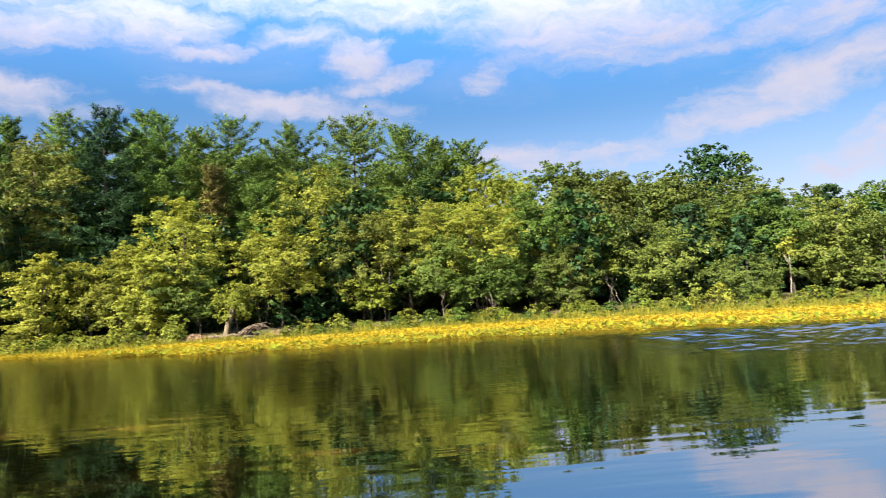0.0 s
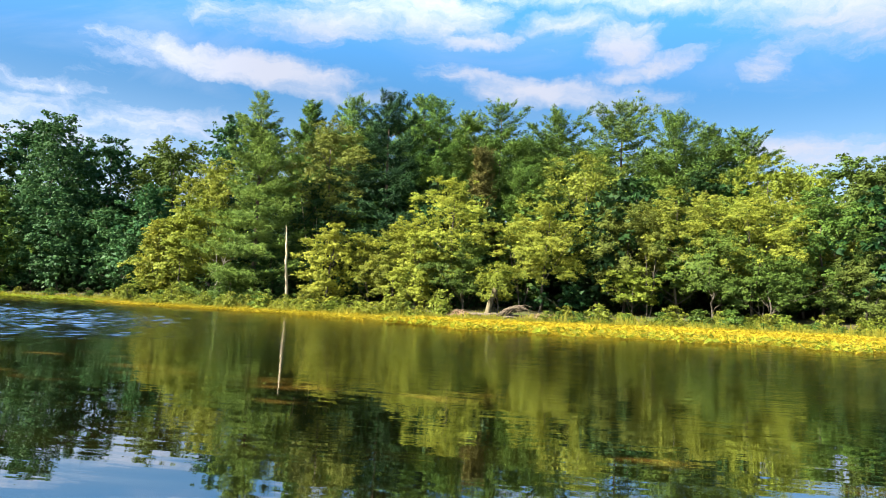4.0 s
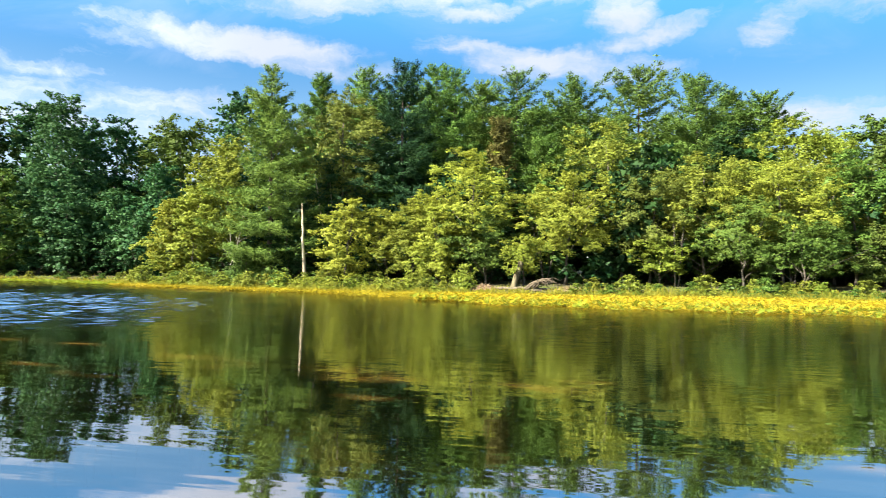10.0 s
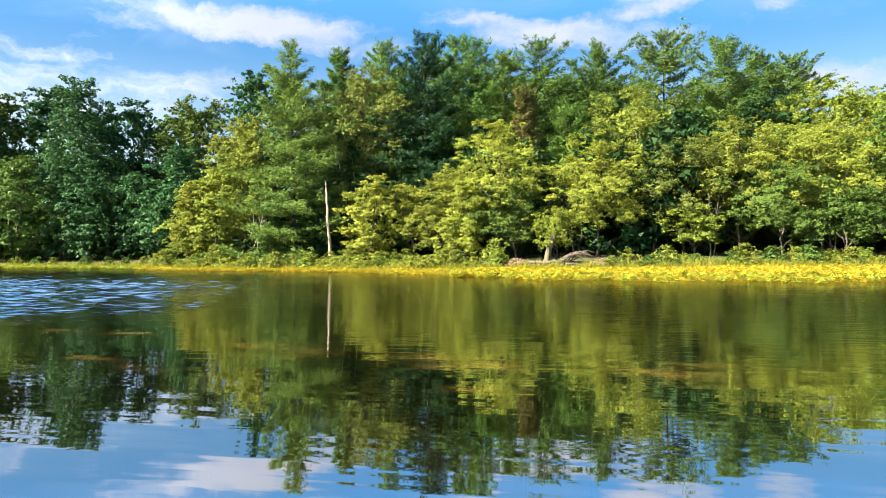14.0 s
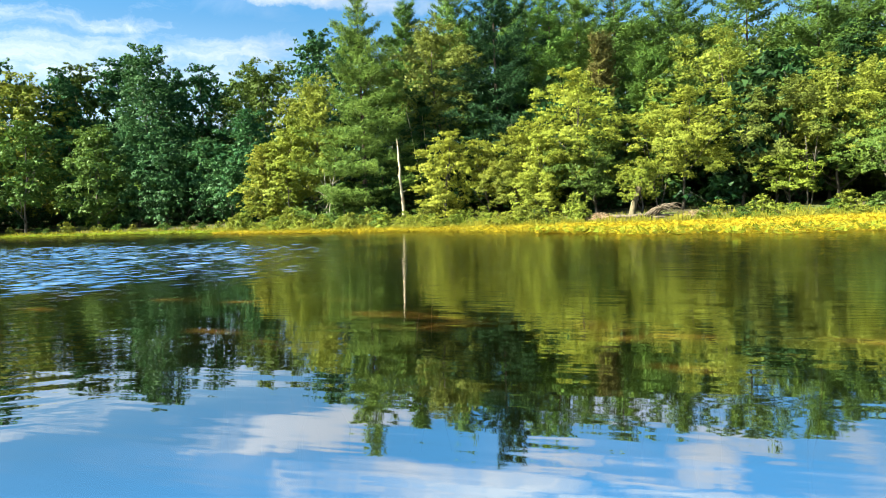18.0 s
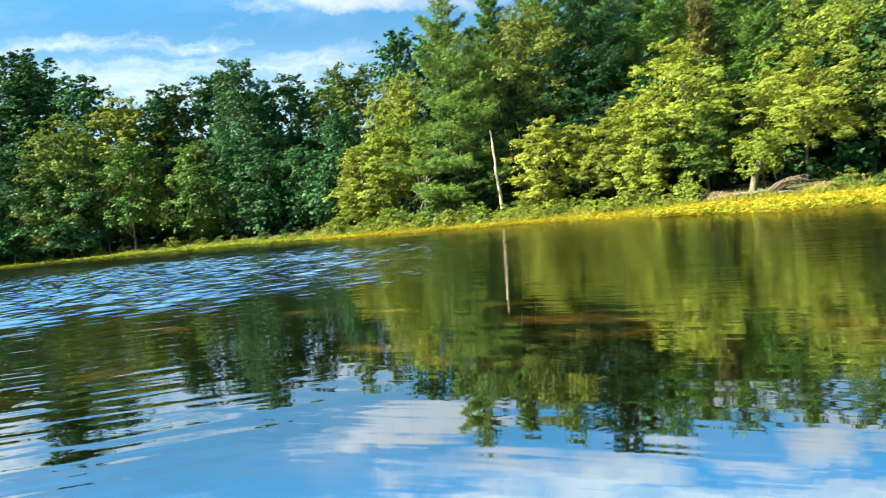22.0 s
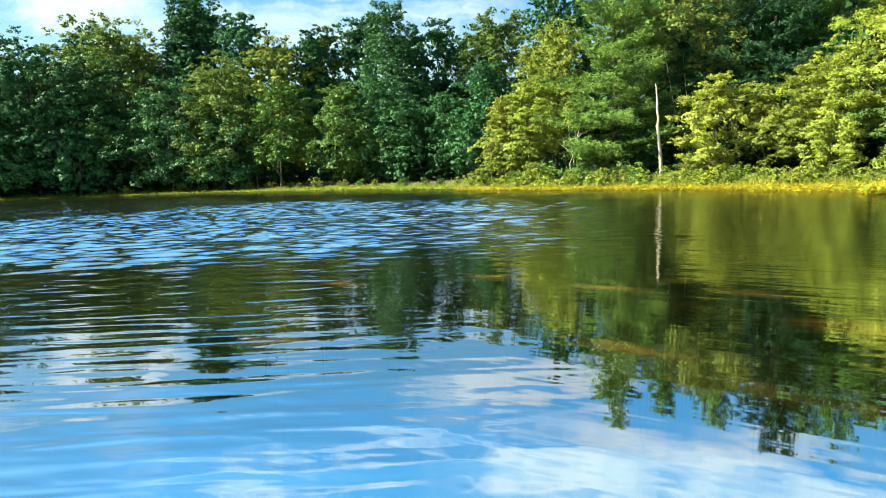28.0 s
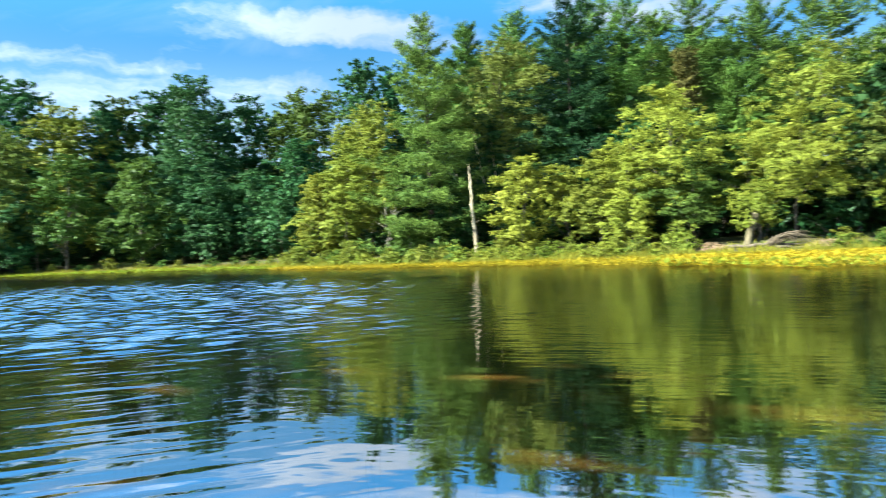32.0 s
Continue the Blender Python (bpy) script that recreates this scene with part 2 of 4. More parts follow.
def ground_material():
    m, n = material("bank_soil_and_litter")
    pos = n.add("ShaderNodeTexCoord").outputs["Object"]
    big, fine = n.noise(pos, 0.18, 4.0), n.noise(pos, 3.0, 6.0, 0.7)
    c = n.mix(n.step(fine, 0.3, 0.7), (0.040, 0.034, 0.018, 1), (0.105, 0.092, 0.045, 1))
    c = n.mix(n.step(big, 0.45, 0.62), c, (0.075, 0.095, 0.022, 1))
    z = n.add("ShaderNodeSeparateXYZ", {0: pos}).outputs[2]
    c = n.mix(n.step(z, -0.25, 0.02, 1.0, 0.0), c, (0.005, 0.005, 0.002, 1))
    bp = n.add("ShaderNodeBump", {"Height": fine, "Distance": 0.06})
    p = n.add("ShaderNodeBsdfPrincipled", {"Base Color": c, "Roughness": 0.95, "Specular IOR Level": 0.1, "Normal": bp.outputs[0]})
    n.add("ShaderNodeOutputMaterial", {"Surface": p.outputs[0]})
    return m


WEEDS = ((-10.4, 11.0, 1.0, 0.42), (-10.8, 9.6, 0.6, 0.25), (-9.6, 10.4, 1.0, 0.4), (-10.8, 9.0, 0.7, 0.28), (-15.3, 7.9, 0.7, 0.28),
         (-13.4, 12.6, 0.6, 0.22), (-12.1, 12.4, 0.7, 0.25), (-13.9, 11.8, 0.5, 0.2), (-12.1, 9.4, 0.6, 0.25), (-17.6, 10.2, 0.8, 0.3), (-15.4, 11.8, 0.7, 0.22),
         (-7.2, 10.6, 1.5, 0.5), (-5.0, 10.6, 1.2, 0.4), (-6.4, 9.0, 0.5, 0.2), (-1.2, 7.8, 0.5, 0.2), (-4.0, 11.2, 0.9, 0.3), (0.3, 7.6, 0.6, 0.2), (-0.3, 15.0, 0.9, 0.4))


def water_material():
    m, n = material("lake_water")
    pos = n.add("ShaderNodeTexCoord").outputs["Object"]
    s = n.add("ShaderNodeSeparateXYZ", {0: pos})
    x, y = s.outputs[0], s.outputs[1]
    # breeze ruffles the cove and a streak of open water to the east; the rest lies in the lee
    wander = n.math("SUBTRACT", n.noise(pos, 0.16, 4.0), 0.5)
    u = n.math("ADD", n.math("ADD", x, n.math("MULTIPLY", y, 0.6)), n.math("MULTIPLY", wander, 14.0))
    cove = n.step(u, -12.0, -5.5, 1.0, 0.0)
    v = n.math("ADD", n.math("SUBTRACT", y, n.math("MULTIPLY", n.math("ADD", x, 16.0), 0.7)), n.math("MULTIPLY", wander, 7.0))
    far = n.step(v, 12.5, 17.5)
    lee = n.step(n.math("ADD", y, n.math("MULTIPLY", wander, 8.0)), 29.0, 38.0, 1.0, 0.10)
    east = n.math("MULTIPLY", n.step(x, 5.0, 13.0), n.step(y, 15.0, 24.0))
    breeze = n.math("MAXIMUM", n.math("MULTIPLY", n.math("MULTIPLY", cove, lee), n.math("ADD", 0.45, n.math("MULTIPLY", far, 0.55))), east)
    gusts = n.step(n.noise(n.add("ShaderNodeMapping", {"Vector": pos, "Scale": (0.3, 1, 1)}).outputs[0], 0.5, 3.0), 0.3, 0.65, 0.6, 1.0)
    breeze = n.math("MULTIPLY", breeze, gusts)
    # short-crested ripples, crests running north-east
    def crests(angle, stretch):
        ca, sa = math.cos(radians(angle)), math.sin(radians(angle))
        p = n.math("ADD", n.math("MULTIPLY", x, ca * stretch), n.math("MULTIPLY", y, sa * stretch))
        q = n.math("ADD", n.math("MULTIPLY", x, -sa), n.math("MULTIPLY", y, ca))
        return n.vec(p, q)

    swell = n.noise(crests(12, 0.3), 0.9, 1.0, 0.4, 0.3)
    lap = n.noise(crests(5, 0.24), 2.6, 1.0, 0.4, 0.2)
    chop = n.noise(crests(44, 0.6), 4.2, 1.0, 0.5, 0.4)
    ripple = n.noise(crests(44, 0.22), 3.9, 1.0, 0.4, 0.25)
    fine = n.noise(crests(8, 0.15), 7.0, 1.0, 0.5, 0.3)
    slant = n.math("MULTIPLY", n.noise(crests(-4, 0.22), 1.5, 2.0, 0.5, 0.3), n.step(y, 9.0, 17.0, 0.0, 0.007))
    calm = n.math("ADD", n.math("ADD", n.math("MULTIPLY", swell, 0.006), slant), n.math("ADD", n.math("MULTIPLY", lap, 0.0036), n.math("MULTIPLY", fine, n.step(y, 8.0, 20.0, 0.0007, 0.0066))))
    waves = n.math("MULTIPLY", ripple, 0.042)
    rough = n.math("ADD", n.math("MULTIPLY", n.math("MULTIPLY", chop, far), 0.025), n.math("ADD", waves, n.math("MULTIPLY", fine, 0.0015)))
    height = n.math("ADD", calm, n.math("MULTIPLY", rough, breeze))
    bp = n.add("ShaderNodeBump", {"Height": height, "Distance": 1.0, "Strength": 1.0}).outputs[0]
    blur = n.step(y, 7.0, 20.0, 0.018, 0.085)
    # rusty weed growing up close under the surface: x, y and half widths of each clump
    fray = n.noise(n.add("ShaderNodeMapping", {"Vector": pos, "Scale": (0.6, 1.0, 1)}).outputs[0], 1.3, 3.0, 0.5, 0.6)
    weed = None
    for wx, wy, rx, ry in WEEDS:
        a = n.math("POWER", n.math("DIVIDE", n.math("SUBTRACT", x, wx), rx), 2.0)
        b = n.math("POWER", n.math("DIVIDE", n.math("SUBTRACT", y, wy), ry), 2.0)
        q = n.math("SUBTRACT", 1.5, n.math("ADD", a, b))
        weed = q if weed is None else n.math("MAXIMUM", weed, q)
    weed = n.step(n.math("ADD", weed, n.math("MULTIPLY", n.math("SUBTRACT", fray, 0.5), 7.0)), 0.1, 3.6)
    silt = n.step(n.noise(n.add("ShaderNodeMapping", {"Vector": pos, "Scale": (0.5, 1.0, 1)}).outputs[0], 0.55, 4.0, 0.55, 0.4), 0.48, 0.68)
    murk = n.mix(silt, (0.002, 0.003, 0.0006, 1), (0.018, 0.013, 0.002, 1))
    murk = n.mix(weed, murk, (0.160, 0.085, 0.016, 1))
    body = n.add("ShaderNodeBsdfDiffuse", {"Color": murk})
    clear = n.add("ShaderNodeBsdfTransparent", {"Color": (0.86, 0.78, 0.42, 1)})
    under = n.add("ShaderNodeMixShader", {0: n.math("SUBTRACT", 0.6, n.math("MULTIPLY", weed, 0.5)), 1: body.outputs[0], 2: clear.outputs[0]})
    gloss = n.add("ShaderNodeBsdfGlossy", {"Color": (0.95, 0.94, 0.92, 1), "Roughness": blur, "Normal": bp})
    fr = n.add("ShaderNodeLayerWeight", {"Blend": 0.5, "Normal": bp})
    mx = n.add("ShaderNodeMixShader", {0: n.math("ADD", 0.60, n.math("MULTIPLY", fr.outputs[1], 0.06)), 1: under.outputs[0], 2: gloss.outputs[0]})
    n.add("ShaderNodeOutputMaterial", {"Surface": mx.outputs[0]})
    return m


GROUND, WATER = ground_material(), water_material()


# ---------------------------------------------------------------- mesh helpers
def interp(x, xs, ys):
    return float(np.interp(x, xs, ys))


# the bank line and the front of the lily bed, y over x
BANK_X = (-260, -160, -130, -116, -108, -100, -92, -84, -72, -60, -50, -42, -35, -27, -22, -16, -10, -3, 4, 12, 20, 30, 45, 70, 120)
BANK_Y = (-200, -60, -10, 17.0, 28.0, 36.5, 42.5, 46.5, 48.8, 49.3, 47.2, 44.5, 42.3, 41.5, 41.0, 41.2, 42.0, 45.2, 46.3, 45.0, 42.5, 38.5, 34.5, 30.5, 20.0)
LILY_X = (-116, -108, -100, -92, -84, -72, -60, -50, -42, -35, -27, -22, -15, -12.7, -8.5, -4.5, 0, 5, 9.5, 13.3, 16, 25, 40, 70)
LILY_Y = (14.6, 25.6, 34.2, 40.4, 44.6, 47.0, 47.4, 45.3, 42.6, 40.8, 39.6, 37.6, 34.2, 32.0, 30.7, 30.8, 31.0, 30.3, 29.5, 27.8, 26.2, 23.0, 19.0, 15.0)


def ground_z(x, y):
    d = y - interp(x, BANK_X, BANK_Y)
    z = interp(d, (-30, -12, -4, 0, 1.5, 6, 14, 40, 120, 900), (-1.6, -1.1, -0.35, -0.02, 0.18, 0.38, 0.75, 1.6, 3.0, 8.0))
    return z + 0.05 * noise.noise((x * 0.35, y * 0.35, 0.0))


def mesh_from(name, verts, faces):
    me = bpy.data.meshes.new(name)
    me.from_pydata(verts, [], faces)
    me.update()
    return me


def smooth(me):
    me.shade_smooth()
    return me


def quads(name, co):
    """A mesh of loose four-cornered leaves; co has the shape (n, 4, 3)."""
    n = len(co)
    me = bpy.data.meshes.new(name)
    me.vertices.add(4 * n)
    me.vertices.foreach_set("co", np.ascontiguousarray(co, dtype=np.float32).ravel())
    me.loops.add(4 * n)
    me.loops.foreach_set("vertex_index", np.arange(4 * n, dtype=np.int32))
    me.polygons.add(n)
    me.polygons.foreach_set("loop_start", np.arange(0, 4 * n, 4, dtype=np.int32))
    me.update(calc_edges=True)
    return me


def blades(name, co):
    """A mesh of loose three-cornered leaves; co has the shape (n, 3, 3)."""
    n = len(co)
    me = bpy.data.meshes.new(name)
    me.vertices.add(3 * n)
    me.vertices.foreach_set("co", np.ascontiguousarray(co, dtype=np.float32).ravel())
    me.loops.add(3 * n)
    me.loops.foreach_set("vertex_index", np.arange(3 * n, dtype=np.int32))
    me.polygons.add(n)
    me.polygons.foreach_set("loop_start", np.arange(0, 3 * n, 3, dtype=np.int32))
    me.update(calc_edges=True)
    return me


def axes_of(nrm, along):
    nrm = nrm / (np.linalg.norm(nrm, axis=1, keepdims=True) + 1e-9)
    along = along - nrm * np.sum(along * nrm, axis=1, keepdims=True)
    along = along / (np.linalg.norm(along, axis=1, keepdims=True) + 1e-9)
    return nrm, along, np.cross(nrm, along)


def leaves(rng, c, nrm, along, length, width, fold=0.15):
    """Corners of four-cornered leaves at c with the normals nrm, growing along the given way."""
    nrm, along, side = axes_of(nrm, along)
    L, W = length[:, None], width[:, None]
    base, tip = c - along * L * 0.5, c + along * L * 0.5 - nrm * L * fold
    mid = c + nrm * L * fold * 0.5
    return np.stack([base, mid - side * W * 0.5, tip, mid + side * W * 0.5], axis=1)


def leaflets(c, nrm, along, length, width):
    """Corners of three-cornered leaves."""
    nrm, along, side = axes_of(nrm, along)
    L, W = length[:, None], width[:, None]
    back = c - along * L * 0.38
    return np.stack([back - side * W * 0.5, back + side * W * 0.5, c + along * L * 0.62], axis=1)


def tube(points, radii, sides=7, cap=True, rough=0.0, rng=None):
    """Vertices and faces of a round limb through points with radii."""
    pts = [Vector(p) for p in points]
    verts, faces = [], []
    for i, p in enumerate(pts):
        d = (pts[min(i + 1, len(pts) - 1)] - pts[max(i - 1, 0)]).normalized()
        a = d.orthogonal().normalized() if abs(d.z) < 0.95 else Vector((1, 0, 0)).cross(d).normalized()
        b = d.cross(a)
        for k in range(sides):
            ang = 2 * math.pi * k / sides
            r = radii[i] * (1 + (rng.uniform(-rough, rough) if rng is not None else 0))
            verts.append(p + a * (math.cos(ang) * r) + b * (math.sin(ang) * r))
    for i in range(len(pts) - 1):
        for k in range(sides):
            k2 = (k + 1) % sides
            faces.append((i * sides + k, i * sides + k2, (i + 1) * sides + k2, (i + 1) * sides + k))
    if cap:
        faces.append(tuple(range(sides))[::-1])
        faces.append(tuple((len(pts) - 1) * sides + k for k in range(sides)))
    return verts, faces


def part(name, me, mat, parent, label=""):
    """One mesh object under a thing or a part."""
    ob = new(name, me)
    if mat and not me.materials:
        me.materials.append(mat)
    ob.parent = parent
    return tagged(ob, label)


def thing(name, x, y, z, label, category, group="", kind=""):
    ob = new(name)
    ob.empty_display_size = 0.3
    ob.matrix_basis = pose(x, y, z)
    return tagged(ob, label, category, group, kind)


def limb_mesh(name, rng, points, radii, sides=6):
    v, f = tube(points, radii, sides, True, 0.06, rng)
    return smooth(mesh_from(name, v, f))


def bent(rng, a, b, bend, n=6):
    """A slightly crooked line from a to b."""
    a, b = np.array(a, float), np.array(b, float)
    t = np.linspace(0, 1, n)[:, None]
    off = rng.normal(0, bend, (n, 3)) * np.sin(t * math.pi)
    return a + (b - a) * t + off


# ---------------------------------------------------------------- ground and water
def build_ground():
    xs = np.concatenate([np.linspace(-1500, -160, 8), np.linspace(-150, -60, 31), np.linspace(-58, 44, 103), np.linspace(48, 120, 19), np.linspace(160, 1500, 7)])
    ys = np.concatenate([np.linspace(-400, -10, 8), np.linspace(0, 26, 14), np.linspace(27, 60, 67), np.linspace(62, 130, 24), np.linspace(160, 2400, 9)])
    verts = [(x, y, ground_z(x, y)) for y in ys for x in xs]
    nx = len(xs)
    faces = [(j * nx + i, j * nx + i + 1, (j + 1) * nx + i + 1, (j + 1) * nx + i) for j in range(len(ys) - 1) for i in range(nx - 1)]
    me = smooth(mesh_from("ground", verts, faces))
    me.materials.append(GROUND)
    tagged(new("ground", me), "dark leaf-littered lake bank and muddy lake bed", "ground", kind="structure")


build_ground()


def build_water():
    """One sheet, flat in the lee, with short wind waves where the breeze reaches the cove and the east."""
    xs = np.concatenate([[-400, -200, -120, -92], np.arange(-84, -46, 0.36), np.arange(-46, -11, 0.11), [-6, 0], np.arange(4, 30, 0.16), [36, 120, 400]])
    ys = np.concatenate([[-400, -150, -40, 0, 4], np.arange(8.0, 29.0, 0.10), np.arange(29.0, 41.0, 0.28), [44, 52, 75]])
    X, Y = np.meshgrid(xs, ys)
    wander = 1.3 * np.sin(0.31 * X + 0.17 * Y + 1.0) + 1.0 * np.sin(0.73 * X - 0.5 * Y) + 0.6 * np.sin(1.7 * X + 1.1 * Y + 2)

    def ramp(v, lo, hi):
        f = np.clip((v - lo) / (hi - lo), 0, 1)
        return f * f * (3 - 2 * f)

    cove = 1 - ramp(X + 0.6 * Y + 1.3 * wander, -16.0, -2.5)
    start = ramp(Y - 0.7 * (X + 16) + 0.9 * wander, 9.5, 19.0)
    lee = 1 - ramp(Y + 0.8 * wander, 29.5, 40.5)
    edge = ramp(X, -84, -78)
    Z = np.zeros_like(X)
    rng = np.random.default_rng(5)
    for k in range(46):
        lam = 0.34 * (0.95 / 0.34) ** rng.random()
        a = radians(135 + rng.normal(0, 24))
        kx, ky = math.cos(a) * 2 * math.pi / lam, math.sin(a) * 2 * math.pi / lam
        Z += lam / (2 * math.pi) * 0.034 * np.sin(kx * X + ky * Y + rng.uniform(0, 6.28))
    east = ramp(X + wander, 3, 10) * ramp(Y + wander, 13, 18) * (1 - ramp(Y, 26, 29)) * (1 - ramp(X, 25, 30))
    Z *= np.maximum(cove * start * lee * edge, east)
    nx, ny = len(xs), len(ys)
    i = np.arange(nx * ny).reshape(ny, nx)
    faces = np.stack([i[:-1, :-1], i[:-1, 1:], i[1:, 1:], i[1:, :-1]], axis=-1).reshape(-1, 4)
    me = smooth(mesh_from("water", np.stack([X, Y, Z], axis=-1).reshape(-1, 3).tolist(), faces.tolist()))
    me.materials.append(WATER)
    return me


me = build_water()
tagged(new("water", me), "still olive lake water mirroring trees and sky, rippled by breeze", "lake water", kind="structure")


# ---------------------------------------------------------------- trees
SEED = [11]


def rng_next():
    SEED[0] += 1
    return np.random.default_rng(SEED[0])


def to_lake(x, y):
    """The level way from a tree towards the open water."""
    v = np.array([-5.0 - x, 2.0 - y, 0.0])
    return v / np.linalg.norm(v)


def crown_mesh(rng, r, z0, z1, size, form, lean=(0.0, 0.0), cover=1.0, view=np.array([0, -1.0, 0])):
    """Foliage as uneven boughs: flattened, tilted sprays of leaf clusters with dark gaps between. Returns the mesh and the boughs' middles."""
    ch = z1 - z0
    Lb = float(np.clip(0.22 * r + 0.32, 0.4, 1.9))
    nb = int(np.clip(2.3 * cover * (2 * r * ch + r * r) / (Lb * Lb), 8, 340))
    u = (np.arange(nb) + rng.random(nb)) / nb
    phi = 2.4 * np.arange(nb) + rng.normal(0, 0.55, nb)
    ph = rng.uniform(0, 6.28, 4)
    prof = np.sin(math.pi * (0.15 + 0.79 * u ** 0.9)) ** 0.68
    prof *= 1 + 0.20 * np.sin(2 * phi + ph[0] + 3 * u) + 0.15 * np.sin(3 * phi + ph[1] - 8 * u) + 0.10 * np.sin(9 * u + ph[2])
    inner = rng.random(nb) < 0.26
    q = np.where(inner, rng.uniform(0.2, 0.6, nb), rng.uniform(0.70, 1.02, nb))
    stray = rng.random(nb) < 0.10
    q = np.where(stray, rng.uniform(1.04, 1.20, nb), q)
    L = Lb * rng.uniform(0.5, 1.4, nb) * np.where(stray, 0.6, 1.0) * np.where(u > 0.86, 0.75, 1.0)
    rad = np.maximum(r * prof * q - 0.35 * L, 0.0)
    out = np.stack([np.cos(phi), np.sin(phi), np.zeros(nb)], axis=1)
    cen = out * rad[:, None] + np.stack([lean[0] * u, lean[1] * u, z0 + u * ch + rng.normal(0, 0.035 * ch, nb)], axis=1)
    cen[:, 2] = np.clip(cen[:, 2], z0 + 0.1, z1 - 0.16 * L - 0.05)
    slope = (-0.30 + 1.15 * u ** 2 if form == "round" else -0.22 + 0.85 * u ** 2) + rng.normal(0, 0.20, nb)
    way = out + np.array([0, 0, 1]) * slope[:, None]
    way /= np.linalg.norm(way, axis=1, keepdims=True)
    side = np.cross(way, np.array([0, 0, 1.0]))
    side /= np.linalg.norm(side, axis=1, keepdims=True) + 1e-6
    top = np.cross(side, way)
    # clusters along each bough
    m = 10 if size < 0.28 else 5
    t = rng.uniform(-0.5, 0.5, (nb, m))
    w = rng.uniform(-0.46, 0.46, (nb, m)) * (1.05 - np.abs(t + 0.1))
    thick = 0.14 if form == "round" else 0.11
    h = rng.normal(0, thick, (nb, m)) - 0.22 * (t + 0.5) ** 2 - 0.35 * w * w
    cl = cen[:, None] + L[:, None, None] * (way[:, None] * t[..., None] + side[:, None] * w[..., None] + top[:, None] * h[..., None])
    rc = L[:, None] * rng.uniform(0.12, 0.26, (nb, m))
    cl, rc, bough = cl.reshape(-1, 3), rc.ravel(), np.repeat(np.arange(nb), m)
    total = float(np.clip(11.5 * r * ch / (size * size), 450, 35000 if size < 0.115 else 23000 if size < 0.17 else 15000)) * cover
    wt = rc * rc * np.where(cl @ view < -0.2 * r, 0.2, 1.0) * np.where(inner[bough], 0.7, 1.0)
    per = np.maximum(total * wt / wt.sum(), 2).astype(int)
    idx = np.repeat(np.arange(len(cl)), per)
    N = len(idx)
    d = rng.normal(0, 1, (N, 3))
    d /= np.linalg.norm(d, axis=1, keepdims=True)
    d[:, 2] = np.where(rng.random(N) < 0.6, np.abs(d[:, 2]), d[:, 2])
    sc = rc[idx] * np.abs(rng.normal(0.78, 0.36, N))
    pos = cl[idx] + d * np.stack([sc, sc, sc * (0.60 if form == "round" else 0.50)], axis=1)
    pos[:, 2] = np.clip(pos[:, 2], 0.03, z1 + 0.05)
    nrm = d * 0.6 + out[bough][idx] * 0.3 + top[bough][idx] * 0.62 + rng.normal(0, 0.30, (N, 3))
    along = way[bough][idx] * 0.8 + rng.normal(0, 0.75, (N, 3)) + np.array([0, 0, -0.3])
    ln = size * rng.uniform(0.65, 1.5, N)
    # shaded leaves deep inside close the crown
    n = int(np.clip(total * 0.10, 60, 2200))
    k = rng.integers(0, nb, n)
    deep = np.stack([cen[k, 0] * 0.6, cen[k, 1] * 0.6, cen[k, 2]], axis=1) + rng.normal(0, 0.25 * Lb, (n, 3))
    deep -= view * 0.2 * r
    deep[:, 2] = np.clip(deep[:, 2], z0 + 0.2 * Lb, z1 - 1.1 * Lb - 0.1)
    pos, nrm = np.concatenate([pos, deep]), np.concatenate([nrm, rng.normal(0, 0.6, (n, 3)) + view])
    along, ln = np.concatenate([along, rng.normal(0, 1, (n, 3))]), np.concatenate([ln, np.minimum(2.1 * size, 0.5 * Lb) * rng.uniform(0.7, 1.3, n)])
    return blades("crown", leaflets(pos, nrm, along, ln, ln * rng.uniform(0.6, 0.9, N + n))), cen


def broadleaf(x, y, top, r, low, tone, form, label, group="trees along the shore", bark=None, cover=1.0, leaf=None):
    """A broad-leaved tree: tapered trunk, limbs to its clumps, a crown of leaves."""
    rng = rng_next()
    g = ground_z(x, y)
    H = top - g
    dist = math.hypot(x + 6, y)
    size = leaf or max(0.09, (0.0017 if dist < 60 else 0.0021 if dist < 72 else 0.0028) * dist)
    z0 = max(low * H, 0.15 if dist < 75 else 0.9)
    lean = rng.normal(0, 0.05 * H, 2)
    tree = thing("tree", x, y, g - 0.05, label, "tree", group)
    me, cen = crown_mesh(rng, r * (1.08 if dist < 75 else 0.98 if r < 6 else 0.86), z0, H, size, form, lean, cover, to_lake(x, y))
    r0 = 0.03 + 0.0088 * H
    pts = bent(rng, (0, 0, -0.1), (lean[0] * 0.85, lean[1] * 0.85, H * 0.86), 0.012 * H, 9)
    radii = np.linspace(1, 0.16, 9) ** 0.8 * r0
    radii[0] *= 1.35
    bark = bark or BARK
    trunk = part("trunk", limb_mesh("trunk", rng, pts, radii, 8), bark, tree)
    order = rng.permutation(len(cen))[: int(min(11, 5 + r))]
    for k in order:
        c = cen[k]
        f = np.clip((c[2] - 0.22 * H - 0.3 * np.hypot(c[0], c[1])) / (H * 0.86), 0.12, 0.8)
        a = pts[0] + (pts[-1] - pts[0]) * f
        rr = r0 * (1 - 0.8 * f) * 0.5
        part("limb", limb_mesh("limb", rng, bent(rng, a, c, 0.12, 5), np.linspace(rr, rr * 0.22, 5), 5), bark, trunk)
    part("crown", me, LEAF[tone], tree)
    return tree


